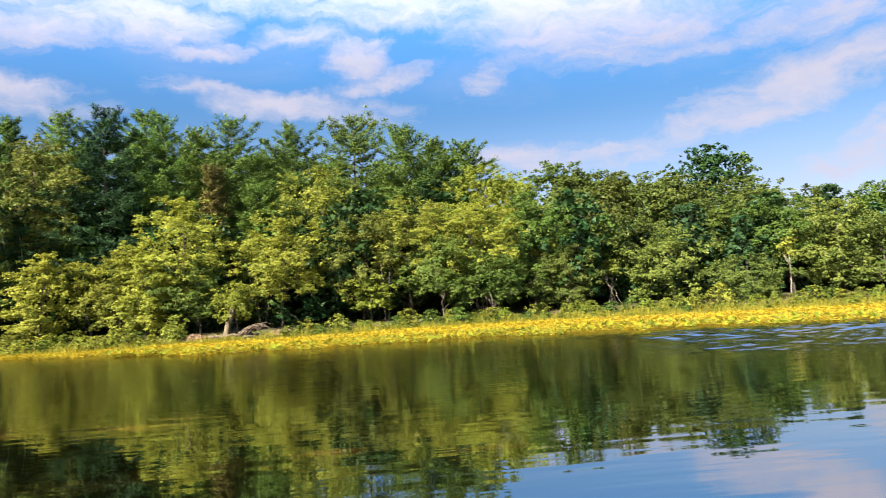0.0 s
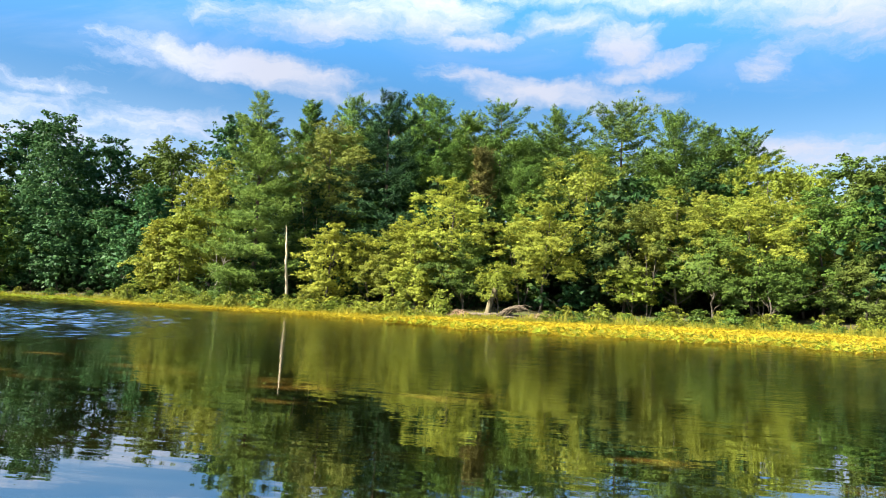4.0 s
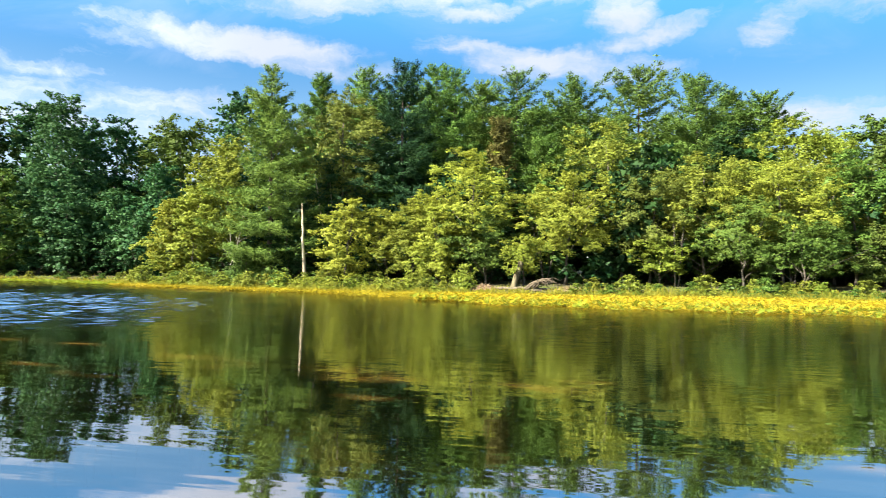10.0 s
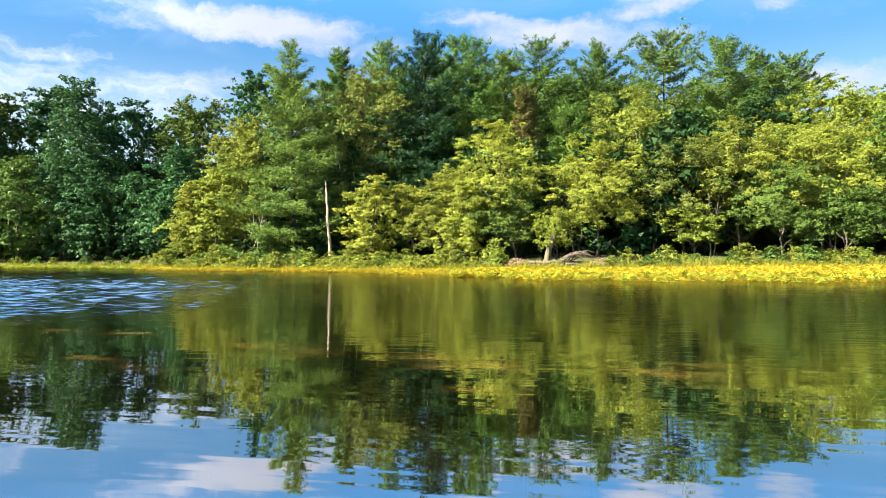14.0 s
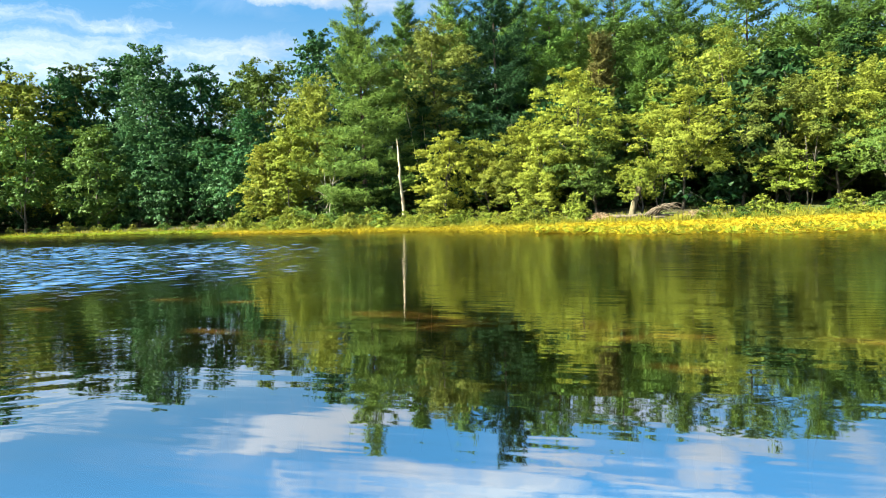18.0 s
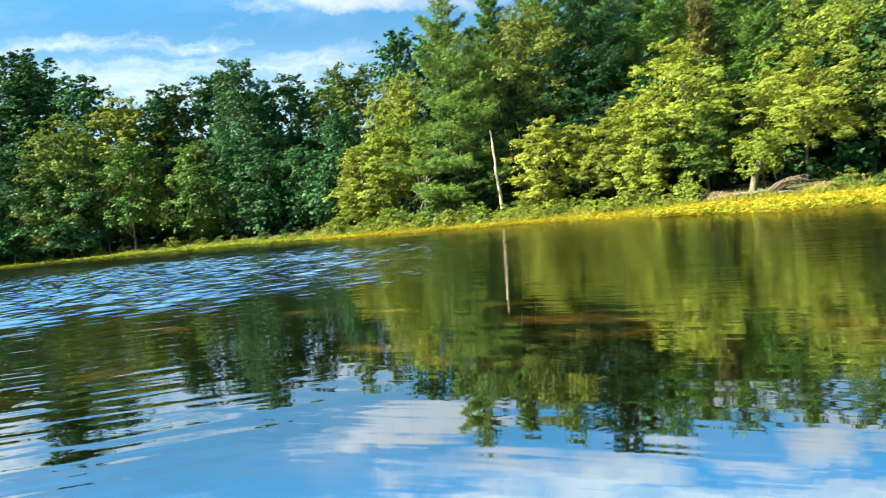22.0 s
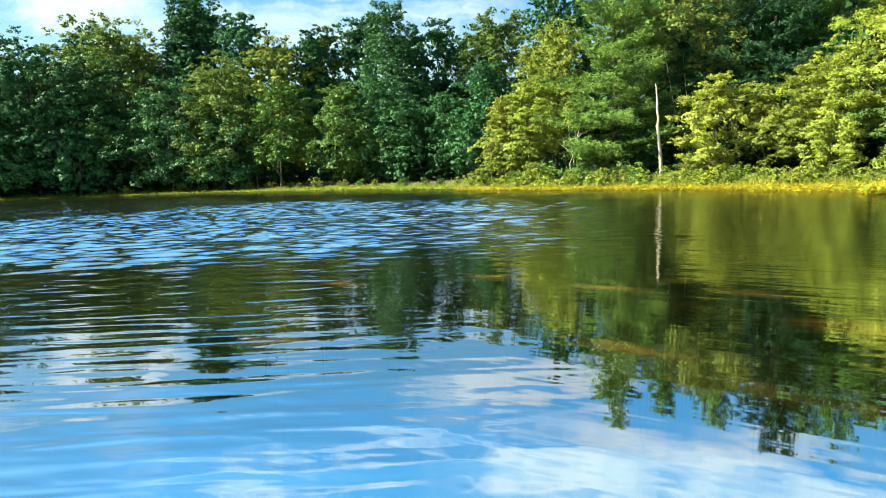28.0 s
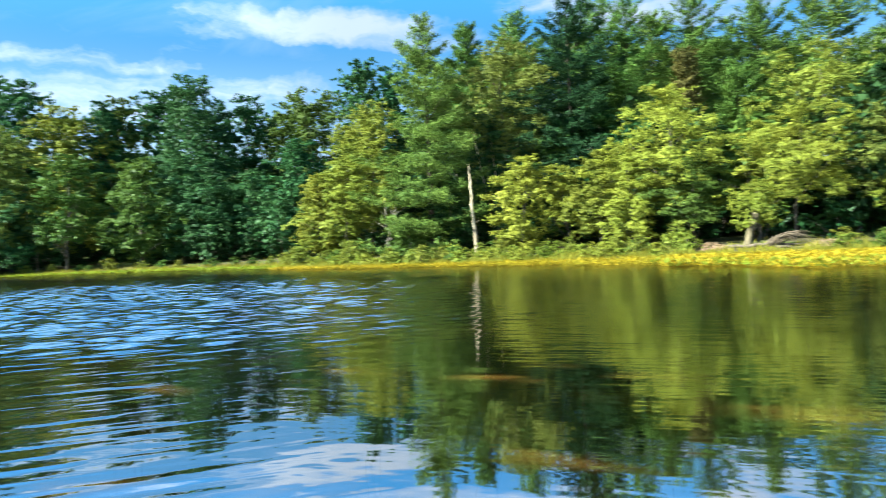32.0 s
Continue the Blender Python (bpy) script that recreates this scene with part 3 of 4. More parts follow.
def needle_mesh(rng, H, r, z0, size, form, view):
    """Boughs of a conifer: ragged whorls of plumes that lie level below and sweep upwards near the top."""
    gap = {"tier": 1.10, "pine": 0.74, "spire": 0.42}[form] * max(0.8, H / 18)
    branches, tufts, ways, weight = [], [], [], []
    lop = rng.uniform(0, 2 * math.pi, 3)
    z = z0
    while z < H - 0.35:
        v = (z - z0) / (H - z0)
        env = {"tier": min(1.0, 1.22 * (1 - v) ** 0.68), "pine": min(1.0, 1.30 * (1 - v) ** 0.62), "spire": (1 - v) ** 0.8}[form]
        a0 = rng.uniform(0, 2 * math.pi)
        k = int(rng.integers(4, 7)) if form != "spire" else 6
        for j in range(k):
            ang = a0 + 2 * math.pi * j / k + rng.normal(0, 0.3)
            ca, sa = math.cos(ang), math.sin(ang)
            front = 1.0 if ca * view[0] + sa * view[1] > -0.35 else 0.4
            L = r * env * rng.uniform(0.48, 1.12) * (1 + 0.18 * math.sin(ang * 2 + lop[0] + v * 6))
            rise = 0.03 + 1.05 * v ** 3.4 + rng.normal(0, 0.10) if form != "spire" else 0.5
            L = min(max(0.55 + 0.45 * rng.random(), L), (H + 0.3 - z) / max(rise + 0.1, 0.5) * rng.uniform(0.7, 1.0))
            zz = z + rng.normal(0, 0.10 * gap)
            branches.append((np.array([0, 0, zz]), np.array([ca * L, sa * L, zz + L * rise]) * np.array([0.9, 0.9, 1])))
            wid = (0.42 if form == "tier" else 0.29) * L * (1 - 0.55 * v) + 0.10
            m = int(np.clip(14 * L + 21 * L * wid, 10, 110))
            f = 0.16 + 0.86 * rng.random(m) ** 0.8
            off = rng.uniform(-1, 1, m) * wid * np.sin(math.pi * np.clip(f, 0.05, 0.9)) ** 0.7
            run = f * L - np.abs(off) * 0.3
            # twigs hold their needles in small rising plumes, so the bough stays thin and the gap below it dark
            zt = zz + run * rise + 0.16 * L * f ** 3 - 0.10 * L * f * (1 - v) + np.abs(rng.normal(0, 0.05 + 0.035 * L, m)) - 0.3 * np.abs(off) * (1 - v) * 0.4
            tufts.append(np.stack([ca * run - sa * off, sa * run + ca * off, zt], axis=1))
            sway = 0.8 * off / (wid + 1e-3)
            ways.append(np.stack([ca - sa * sway, sa + ca * sway, 0.35 + rise + 0.7 * f ** 2], axis=1))
            weight.append(np.full(m, front))
        z += gap * (1 - 0.38 * v) * rng.uniform(0.75, 1.25)
    n = 16
    tufts.append(np.stack([rng.normal(0, 0.04, n), rng.normal(0, 0.04, n), np.linspace(H - 1.0, H - 0.15, n)], axis=1))
    a = rng.uniform(0, 6.28, n)
    ways.append(np.stack([np.cos(a) * 0.5, np.sin(a) * 0.5, np.full(n, 1.0)], axis=1))
    weight.append(np.ones(n))
    tufts, ways, weight = np.concatenate(tufts), np.concatenate(ways), np.concatenate(weight)
    per = np.maximum(weight * min(8.0, (56000.0 if form == "tier" else 30000.0 if z0 < 0.4 * H else 22000.0) / weight.sum()), 2).astype(int)
    c, way = np.repeat(tufts, per, axis=0), np.repeat(ways, per, axis=0)
    N = len(c)
    along = way + rng.normal(0, 0.50, (N, 3))
    nrm = np.array([0, 0, 1.0]) + 0.3 * way * np.array([1, 1, 0]) + rng.normal(0, 0.5, (N, 3))
    c = c + rng.normal(0, 0.11, (N, 3)) * np.array([1, 1, 0.6])
    ln = size * rng.uniform(0.7, 1.5, N)
    c = c + along / np.linalg.norm(along, axis=1, keepdims=True) * ln[:, None] * 0.3
    wd = ln * 0.22
    # shaded sprays close to the trunk
    n = 700
    k = rng.integers(0, len(tufts), n)
    deep = tufts[k] * np.array([0.4, 0.4, 1.0]) + rng.normal(0, 0.12, (n, 3)) - view * 0.12 * r
    deep = deep[deep[:, 2] < H - 2.2]
    n = len(deep)
    big = rng.uniform(0.4, 0.7, n)
    c, nrm = np.concatenate([c, deep]), np.concatenate([nrm, rng.normal(0, 0.5, (n, 3)) + view])
    along, ln, wd = np.concatenate([along, rng.normal(0, 1, (n, 3)) * np.array([1, 1, 0.3])]), np.concatenate([ln, big]), np.concatenate([wd, big * 0.45])
    return blades("crown", leaflets(c, nrm, along, ln, wd)), branches


def conifer(x, y, top, r, low, tone, form, label, group="pines behind the shore"):
    """A pine: straight tapering trunk, whorled boughs, sprays of needles."""
    rng = rng_next()
    g = ground_z(x, y)
    H = top - g
    size = max(0.2, 0.0047 * math.hypot(x + 6, y))
    tree = thing("pine_tree", x, y, g - 0.05, label, "conifer", group)
    me, branches = needle_mesh(rng, H, r, max(low * H, 0.4), size, form, to_lake(x, y))
    r0 = 0.05 + 0.012 * H
    pts = bent(rng, (0, 0, -0.1), (0, 0, H * 0.97), 0.02, 10)
    trunk = part("trunk", limb_mesh("trunk", rng, pts, np.linspace(1, 0.06, 10) * r0, 8), PINE_BARK, tree)
    for a, b in [branches[i] for i in rng.permutation(len(branches))[:10]]:
        part("bough", limb_mesh("bough", rng, bent(rng, a, a + (b - a) * 0.85, 0.04, 4), np.linspace(0.045, 0.012, 4), 5), PINE_BARK, trunk)
    part("crown", me, LEAF[tone], tree)
    return tree


# cove trees: those in "blue" carry the cove's shade in their leaf colour
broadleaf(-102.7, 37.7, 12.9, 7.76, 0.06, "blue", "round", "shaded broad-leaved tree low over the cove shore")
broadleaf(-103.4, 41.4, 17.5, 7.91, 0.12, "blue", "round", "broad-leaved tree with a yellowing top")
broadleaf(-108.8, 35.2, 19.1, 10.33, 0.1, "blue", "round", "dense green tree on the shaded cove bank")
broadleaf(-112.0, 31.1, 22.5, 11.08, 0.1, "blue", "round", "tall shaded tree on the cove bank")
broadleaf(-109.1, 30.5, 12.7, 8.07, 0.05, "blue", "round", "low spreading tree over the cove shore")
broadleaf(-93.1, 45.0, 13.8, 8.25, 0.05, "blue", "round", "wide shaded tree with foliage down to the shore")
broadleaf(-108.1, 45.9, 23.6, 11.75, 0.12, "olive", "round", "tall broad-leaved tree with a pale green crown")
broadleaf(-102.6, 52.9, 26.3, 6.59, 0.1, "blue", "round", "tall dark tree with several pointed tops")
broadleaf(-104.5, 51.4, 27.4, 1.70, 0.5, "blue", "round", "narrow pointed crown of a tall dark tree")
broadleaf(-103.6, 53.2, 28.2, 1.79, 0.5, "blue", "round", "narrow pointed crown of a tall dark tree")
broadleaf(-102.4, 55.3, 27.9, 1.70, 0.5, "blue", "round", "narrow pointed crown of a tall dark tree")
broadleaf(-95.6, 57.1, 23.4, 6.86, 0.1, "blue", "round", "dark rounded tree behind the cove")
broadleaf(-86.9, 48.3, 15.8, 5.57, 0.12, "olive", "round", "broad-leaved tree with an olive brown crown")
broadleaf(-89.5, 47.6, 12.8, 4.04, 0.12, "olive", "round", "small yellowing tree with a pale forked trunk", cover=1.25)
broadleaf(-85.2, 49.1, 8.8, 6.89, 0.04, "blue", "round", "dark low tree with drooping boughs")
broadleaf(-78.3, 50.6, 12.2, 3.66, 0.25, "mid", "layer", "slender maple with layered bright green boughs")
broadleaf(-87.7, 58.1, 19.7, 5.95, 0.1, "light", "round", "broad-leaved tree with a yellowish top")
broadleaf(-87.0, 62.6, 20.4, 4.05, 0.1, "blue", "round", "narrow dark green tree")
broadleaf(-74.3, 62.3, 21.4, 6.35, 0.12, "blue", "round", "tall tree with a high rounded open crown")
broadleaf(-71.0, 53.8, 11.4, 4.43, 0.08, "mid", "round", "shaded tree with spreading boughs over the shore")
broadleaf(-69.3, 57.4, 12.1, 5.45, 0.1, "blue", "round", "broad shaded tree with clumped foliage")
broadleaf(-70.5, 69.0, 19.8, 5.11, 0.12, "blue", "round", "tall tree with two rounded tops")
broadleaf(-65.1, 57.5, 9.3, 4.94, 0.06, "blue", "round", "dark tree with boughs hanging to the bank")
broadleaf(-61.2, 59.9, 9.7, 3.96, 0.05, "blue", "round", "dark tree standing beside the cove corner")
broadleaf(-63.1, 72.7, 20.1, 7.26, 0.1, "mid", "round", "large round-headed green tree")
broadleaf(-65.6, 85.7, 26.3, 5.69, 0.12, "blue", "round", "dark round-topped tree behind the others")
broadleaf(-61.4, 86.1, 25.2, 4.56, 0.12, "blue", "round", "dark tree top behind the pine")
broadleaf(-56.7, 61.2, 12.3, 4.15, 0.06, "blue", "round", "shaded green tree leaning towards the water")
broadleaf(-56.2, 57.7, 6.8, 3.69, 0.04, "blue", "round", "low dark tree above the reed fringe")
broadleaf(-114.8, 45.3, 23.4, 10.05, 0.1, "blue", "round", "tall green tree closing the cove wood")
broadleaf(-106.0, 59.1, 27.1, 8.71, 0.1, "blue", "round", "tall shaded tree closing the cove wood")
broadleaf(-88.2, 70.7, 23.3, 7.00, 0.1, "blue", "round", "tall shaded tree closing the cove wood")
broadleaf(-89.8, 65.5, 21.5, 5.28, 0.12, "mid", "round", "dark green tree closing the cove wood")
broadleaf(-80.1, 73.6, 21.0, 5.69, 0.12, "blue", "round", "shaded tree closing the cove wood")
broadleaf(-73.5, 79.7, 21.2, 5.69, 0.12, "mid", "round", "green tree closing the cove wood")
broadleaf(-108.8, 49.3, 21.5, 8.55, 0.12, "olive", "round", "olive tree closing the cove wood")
broadleaf(-45.4, 57.1, 14.3, 3.32, 0.15, "light", "round", "tall yellow-green birch with airy foliage")
broadleaf(-45.0, 52.5, 9.8, 3.59, 0.08, "yellow", "layer", "yellow-green tree spreading over the shrubs", cover=1.25)
broadleaf(-47.2, 52.1, 7.4, 2.19, 0.1, "yellow", "layer", "small yellow-green tree with drooping twigs", cover=1.25)
conifer(-35.6, 50.2, 17.6, 4.98, 0.02, "pine", "tier", "tall white pine with tiered boughs and sunlit flank")
broadleaf(-31.4, 55.4, 16.9, 4.50, 0.42, "olive", "round", "tall airy broad-leaved tree with olive foliage")
# its dark leaves put the shade below the olive crown into colour
broadleaf(-32.7, 54.6, 11.0, 2.60, 0.1, "dark", "round", "broad-leaved tree beside the tall pine", cover=1.05)
conifer(-37.6, 61.5, 20.2, 3.20, 0.38, "pine", "pine", "slim pine behind the crowns")
conifer(-34.0, 63.4, 20.9, 4.79, 0.38, "pine", "pine", "pine with a ragged top behind the crowns")
conifer(-26.8, 56.4, 19.3, 5.68, 0.05, "pined", "tier", "large dark white pine with heavy tiered boughs")
conifer(-27.5, 66.2, 21.5, 4.26, 0.38, "pine", "pine", "pine with a feathered top")
conifer(-23.0, 58.9, 18.6, 3.74, 0.4, "pine", "pine", "pine with a bare lower trunk")
conifer(-22.5, 65.6, 19.3, 4.13, 0.38, "pinel", "pine", "pale green pine in the back row")
conifer(-18.9, 59.1, 14.3, 2.69, 0.1, "rust", "spire", "narrow conifer with rusty brown foliage")
conifer(-19.2, 65.5, 20.1, 5.08, 0.38, "pine", "pine", "tall pine with upturned boughs")
conifer(-15.6, 59.9, 13.0, 3.68, 0.05, "pinel", "pine", "small bright green conifer between taller pines")
conifer(-14.8, 71.6, 20.6, 6.59, 0.38, "pine", "pine", "broad pine with a ragged crown")
conifer(-9.3, 78.6, 23.0, 8.36, 0.38, "pine", "pine", "tall pine rising over the broad-leaved trees")
conifer(-3.4, 71.5, 19.8, 6.22, 0.38, "pine", "pine", "dark pine with a pointed tiered crown")
conifer(-0.3, 80.8, 20.3, 4.29, 0.38, "pine", "pine", "slim pine in the back row")
conifer(2.9, 84.8, 21.0, 5.16, 0.52, "pinel", "pine", "thin-crowned pine behind the yellow trees")
conifer(-45.1, 71.6, 19.7, 4.60, 0.42, "pinel", "pine", "pine in the crowded back row")
conifer(-41.8, 73.4, 20.3, 4.60, 0.42, "pinel", "pine", "pine in the crowded back row")
conifer(-37.8, 75.4, 21.6, 4.60, 0.42, "pine", "pine", "pine in the crowded back row")
conifer(-33.4, 77.3, 22.3, 4.60, 0.42, "pine", "pine", "pine in the crowded back row")
conifer(-28.2, 79.1, 20.8, 4.60, 0.42, "pine", "pine", "pine in the crowded back row")
conifer(-25.1, 80.0, 20.7, 4.60, 0.42, "pinel", "pine", "pine in the crowded back row")
conifer(-20.8, 81.1, 20.0, 4.60, 0.42, "pine", "pine", "pine in the crowded back row")
conifer(-18.6, 81.5, 20.1, 4.60, 0.42, "pine", "pine", "pine in the crowded back row")
conifer(-14.0, 82.3, 18.5, 4.60, 0.42, "pinel", "pine", "pine in the crowded back row")
conifer(-12.2, 82.5, 19.1, 4.60, 0.42, "pine", "pine", "pine in the crowded back row")
conifer(-6.8, 82.9, 18.0, 4.60, 0.42, "pinel", "pine", "pine in the crowded back row")
conifer(-5.0, 82.9, 17.6, 4.60, 0.42, "pine", "pine", "pine in the crowded back row")
conifer(-1.6, 82.9, 17.7, 4.60, 0.42, "pine", "pine", "pine in the crowded back row")
broadleaf(-1.1, 68.3, 14.8, 3.24, 0.05, "dark", "round", "dark dense tree below the pines")
broadleaf(-28.4, 49.4, 7.0, 2.60, 0.05, "yellow", "layer", "bright yellow-green young tree on the bank", cover=1.05)
broadleaf(-34.1, 50.9, 5.9, 2.11, 0.05, "dark", "round", "dark green small tree beside the dead trunk", cover=1.05)
broadleaf(-36.5, 48.6, 3.6, 2.09, 0.05, "mid", "round", "low pine-green tree beside the birch trunks", cover=1.05)
broadleaf(-23.5, 51.0, 7.0, 2.37, 0.15, "light", "layer", "slender leafy tree with thin stems", cover=1.05)
broadleaf(-25.6, 51.2, 6.3, 1.54, 0.3, "yellow", "round", "thin young tree with sparse yellow leaves", cover=1.05)
broadleaf(-19.0, 51.5, 10.6, 4.01, 0.26, "yellow", "layer", "large yellow-green tree with a domed crown", cover=1.05)
broadleaf(-21.0, 49.7, 7.3, 2.28, 0.1, "yellow", "round", "yellow-green tree with foliage hanging to the shrubs", cover=1.05)
broadleaf(-17.4, 50.3, 6.0, 2.66, 0.24, "mid", "round", "green leafy tree over the shaded bank", cover=1.05)
broadleaf(-12.1, 52.1, 8.7, 3.93, 0.33, "yellow", "layer", "yellow-green tree leaning over the fallen trunk", cover=1.05)
broadleaf(-13.6, 45.9, 4.0, 1.55, 0.34, "yellow", "round", "sunlit bough-heavy small tree above the fallen trunk", cover=1.05)
broadleaf(-9.0, 60.9, 13.8, 5.05, 0.15, "light", "round", "tall light green tree with a wide crown", cover=1.05)
broadleaf(-6.5, 55.8, 9.0, 3.73, 0.36, "olive", "round", "broad tree with olive leaves and thin trunks", cover=1.05)
broadleaf(-5.7, 53.8, 4.3, 2.53, 0.3, "yellow", "layer", "small tree with flat sunlit boughs", cover=1.05)
broadleaf(-2.7, 56.9, 10.3, 4.03, 0.36, "light", "round", "wide light green tree with clumped boughs", cover=1.05)
broadleaf(-0.2, 53.7, 6.9, 3.17, 0.32, "mid", "round", "leafy tree with boughs over the lily bed", cover=1.05)
broadleaf(4.4, 65.8, 14.4, 4.45, 0.15, "yellow", "round", "tall yellow-green tree in the back row", cover=1.25)
broadleaf(2.5, 56.6, 9.6, 4.25, 0.34, "yellow", "layer", "yellow-green tree with broad layered crown", cover=1.05)
broadleaf(6.4, 61.3, 10.3, 3.67, 0.12, "light", "round", "light green tree behind the lily bed")
broadleaf(3.4, 53.3, 5.2, 3.17, 0.30, "mid", "round", "green tree hanging over the lily bed", cover=1.05)
broadleaf(7.4, 58.8, 10.3, 3.61, 0.12, "mid", "round", "light green tree at the bank", cover=1.05)
broadleaf(6.8, 68.3, 14.3, 3.34, 0.1, "yellow", "round", "yellow-green tree top behind the bank", cover=1.25)
broadleaf(13.5, 86.3, 17.9, 4.96, 0.52, "mid", "round", "dark round-topped tree in the back row")
broadleaf(12.2, 63.3, 10.4, 3.93, 0.1, "sage", "round", "olive tree with a broad crown")
broadleaf(9.7, 56.4, 5.9, 3.02, 0.08, "sage", "round", "green tree with drooping boughs by the lily bed", cover=1.05)
broadleaf(15.4, 81.8, 16.5, 4.39, 0.52, "sage", "round", "green tree in the back row")
broadleaf(18.5, 76.9, 14.7, 3.85, 0.38, "sage", "round", "broad olive tree in the back row")
broadleaf(21.5, 73.9, 13.1, 4.06, 0.1, "sage", "round", "green tree in the back row")
broadleaf(25.2, 72.7, 12.7, 4.06, 0.1, "sage", "round", "olive tree in the back row")
broadleaf(19.6, 87.3, 17.0, 3.99, 0.52, "sage", "round", "green round-topped tree in the back row")
broadleaf(25.7, 85.7, 16.1, 3.99, 0.52, "sage", "round", "olive tree in the back row")
broadleaf(23.7, 88.4, 16.9, 3.34, 0.52, "sage", "round", "pale-topped tree in the back row")
broadleaf(15.4, 60.5, 8.3, 3.80, 0.25, "sage", "round", "tree with thin pale trunks at the bank")
broadleaf(27.2, 80.8, 14.8, 5.19, 0.52, "sage", "round", "broad tree in the back row")
broadleaf(18.0, 56.5, 6.7, 3.61, 0.08, "olive", "round", "green tree with sunlit clumps", cover=1.05)
broadleaf(38.9, 100.9, 22.1, 5.27, 0.52, "dark", "round", "tall dark round-crowned tree over the treetops", cover=1.3)
broadleaf(43.0, 99.2, 20.8, 2.46, 0.52, "mid", "round", "small dark round crown over the treetops")
broadleaf(24.1, 62.0, 9.5, 4.86, 0.08, "mid", "round", "wide green tree on the far bank")
broadleaf(33.8, 76.0, 13.5, 5.40, 0.52, "sage", "round", "broad green tree in the back row")
broadleaf(27.4, 56.0, 8.6, 3.55, 0.3, "mid", "round", "tree with a pale bare lower trunk")
broadleaf(22.0, 51.7, 3.9, 3.19, 0.06, "sage", "round", "green tree with boughs down to the grass", cover=1.05)
broadleaf(37.5, 69.6, 11.2, 4.17, 0.38, "sage", "round", "green tree in the back row")
broadleaf(29.5, 52.6, 7.7, 3.43, 0.15, "olive", "layer", "yellow-green tree with layered boughs")
broadleaf(49.3, 79.6, 12.4, 4.18, 0.52, "mid", "round", "dark tree in the back row")
broadleaf(31.3, 50.3, 6.2, 3.37, 0.1, "sage", "round", "reddish olive tree at the bank", cover=1.05)
broadleaf(35.4, 51.4, 7.2, 4.05, 0.1, "olive", "round", "green tree at the bank")
broadleaf(40.1, 53.2, 8.0, 4.86, 0.1, "sage", "round", "green tree at the bank")


# ---------------------------------------------------------------- bare and fallen timber
def dead_trunk(x, y, top, lean, label, thick=1.0):
    rng = rng_next()
    g = ground_z(x, y)
    H = top - g
    t = thing("dead_tree", x, y, g - 0.05, label, "dead tree")
    pts = bent(rng, (0, 0, -0.1), (lean[0], lean[1], H), 0.035, 11)
    part("trunk", limb_mesh("trunk", rng, pts, np.concatenate([np.linspace(0.135, 0.07, 10), [0.035]]) * thick, 9), SNAG_WOOD, t)
    for f, a, L in ((0.42, 0.4, 0.35), (0.63, 2.6, 0.28), (0.8, 5.0, 0.22)):
        p = pts[int(f * 10)]
        q = p + np.array([math.cos(a) * L, math.sin(a) * L, L * 0.5])
        part("branch_stub", limb_mesh("branch_stub", rng, bent(rng, p, q, 0.01, 3), np.array([0.035, 0.025, 0.012]) * thick, 5), SNAG_WOOD, t)
    top_p = pts[-1]
    for k in range(3):
        a = 2.1 * k
        q = top_p + np.array([math.cos(a) * 0.06, math.sin(a) * 0.06, 0.28 + 0.12 * k])
        part("splinter", limb_mesh("splinter", rng, [top_p - np.array([0, 0, 0.15]), q], np.array([0.045, 0.008]) * thick, 4), SNAG_WOOD, t)


def pale_stems(x, y, height, count, spread, label, bark=None, thick=1.0, apart=0.3):
    """A clump of thin pale trunks with a few twigs and leaves at the top."""
    rng = rng_next()
    g = ground_z(x, y)
    t = thing("birch", x, y, g - 0.05, label, "birch", "pale-stemmed birches")
    for k in range(count):
        a = rng.uniform(0, 6.28)
        base = np.array([math.cos(a), math.sin(a), 0]) * spread * apart * rng.random() + np.array([0, 0, -0.1])
        tip = np.array([rng.normal(0, spread), rng.normal(0, spread * 0.6), height * rng.uniform(0.8, 1.05)])
        part("trunk", limb_mesh("trunk", rng, bent(rng, base, tip, 0.07, 8), np.linspace(0.055, 0.02, 8) * thick, 7), bark or PALE_BARK, t)
        for j in range(2):
            f = rng.uniform(0.45, 0.8)
            p = base + (tip - base) * f
            q = p + np.array([rng.normal(0, 0.5), rng.normal(0, 0.3), 0.7])
            part("branch", limb_mesh("branch", rng, bent(rng, p, q, 0.04, 4), np.linspace(0.03, 0.01, 4), 5), bark or PALE_BARK, t)
    me, _ = crown_mesh(rng, 0.9, height * 0.78, height * 1.15, 0.2, "layer", (0, 0), 0.8)
    part("crown", me, LEAF["light"], t)


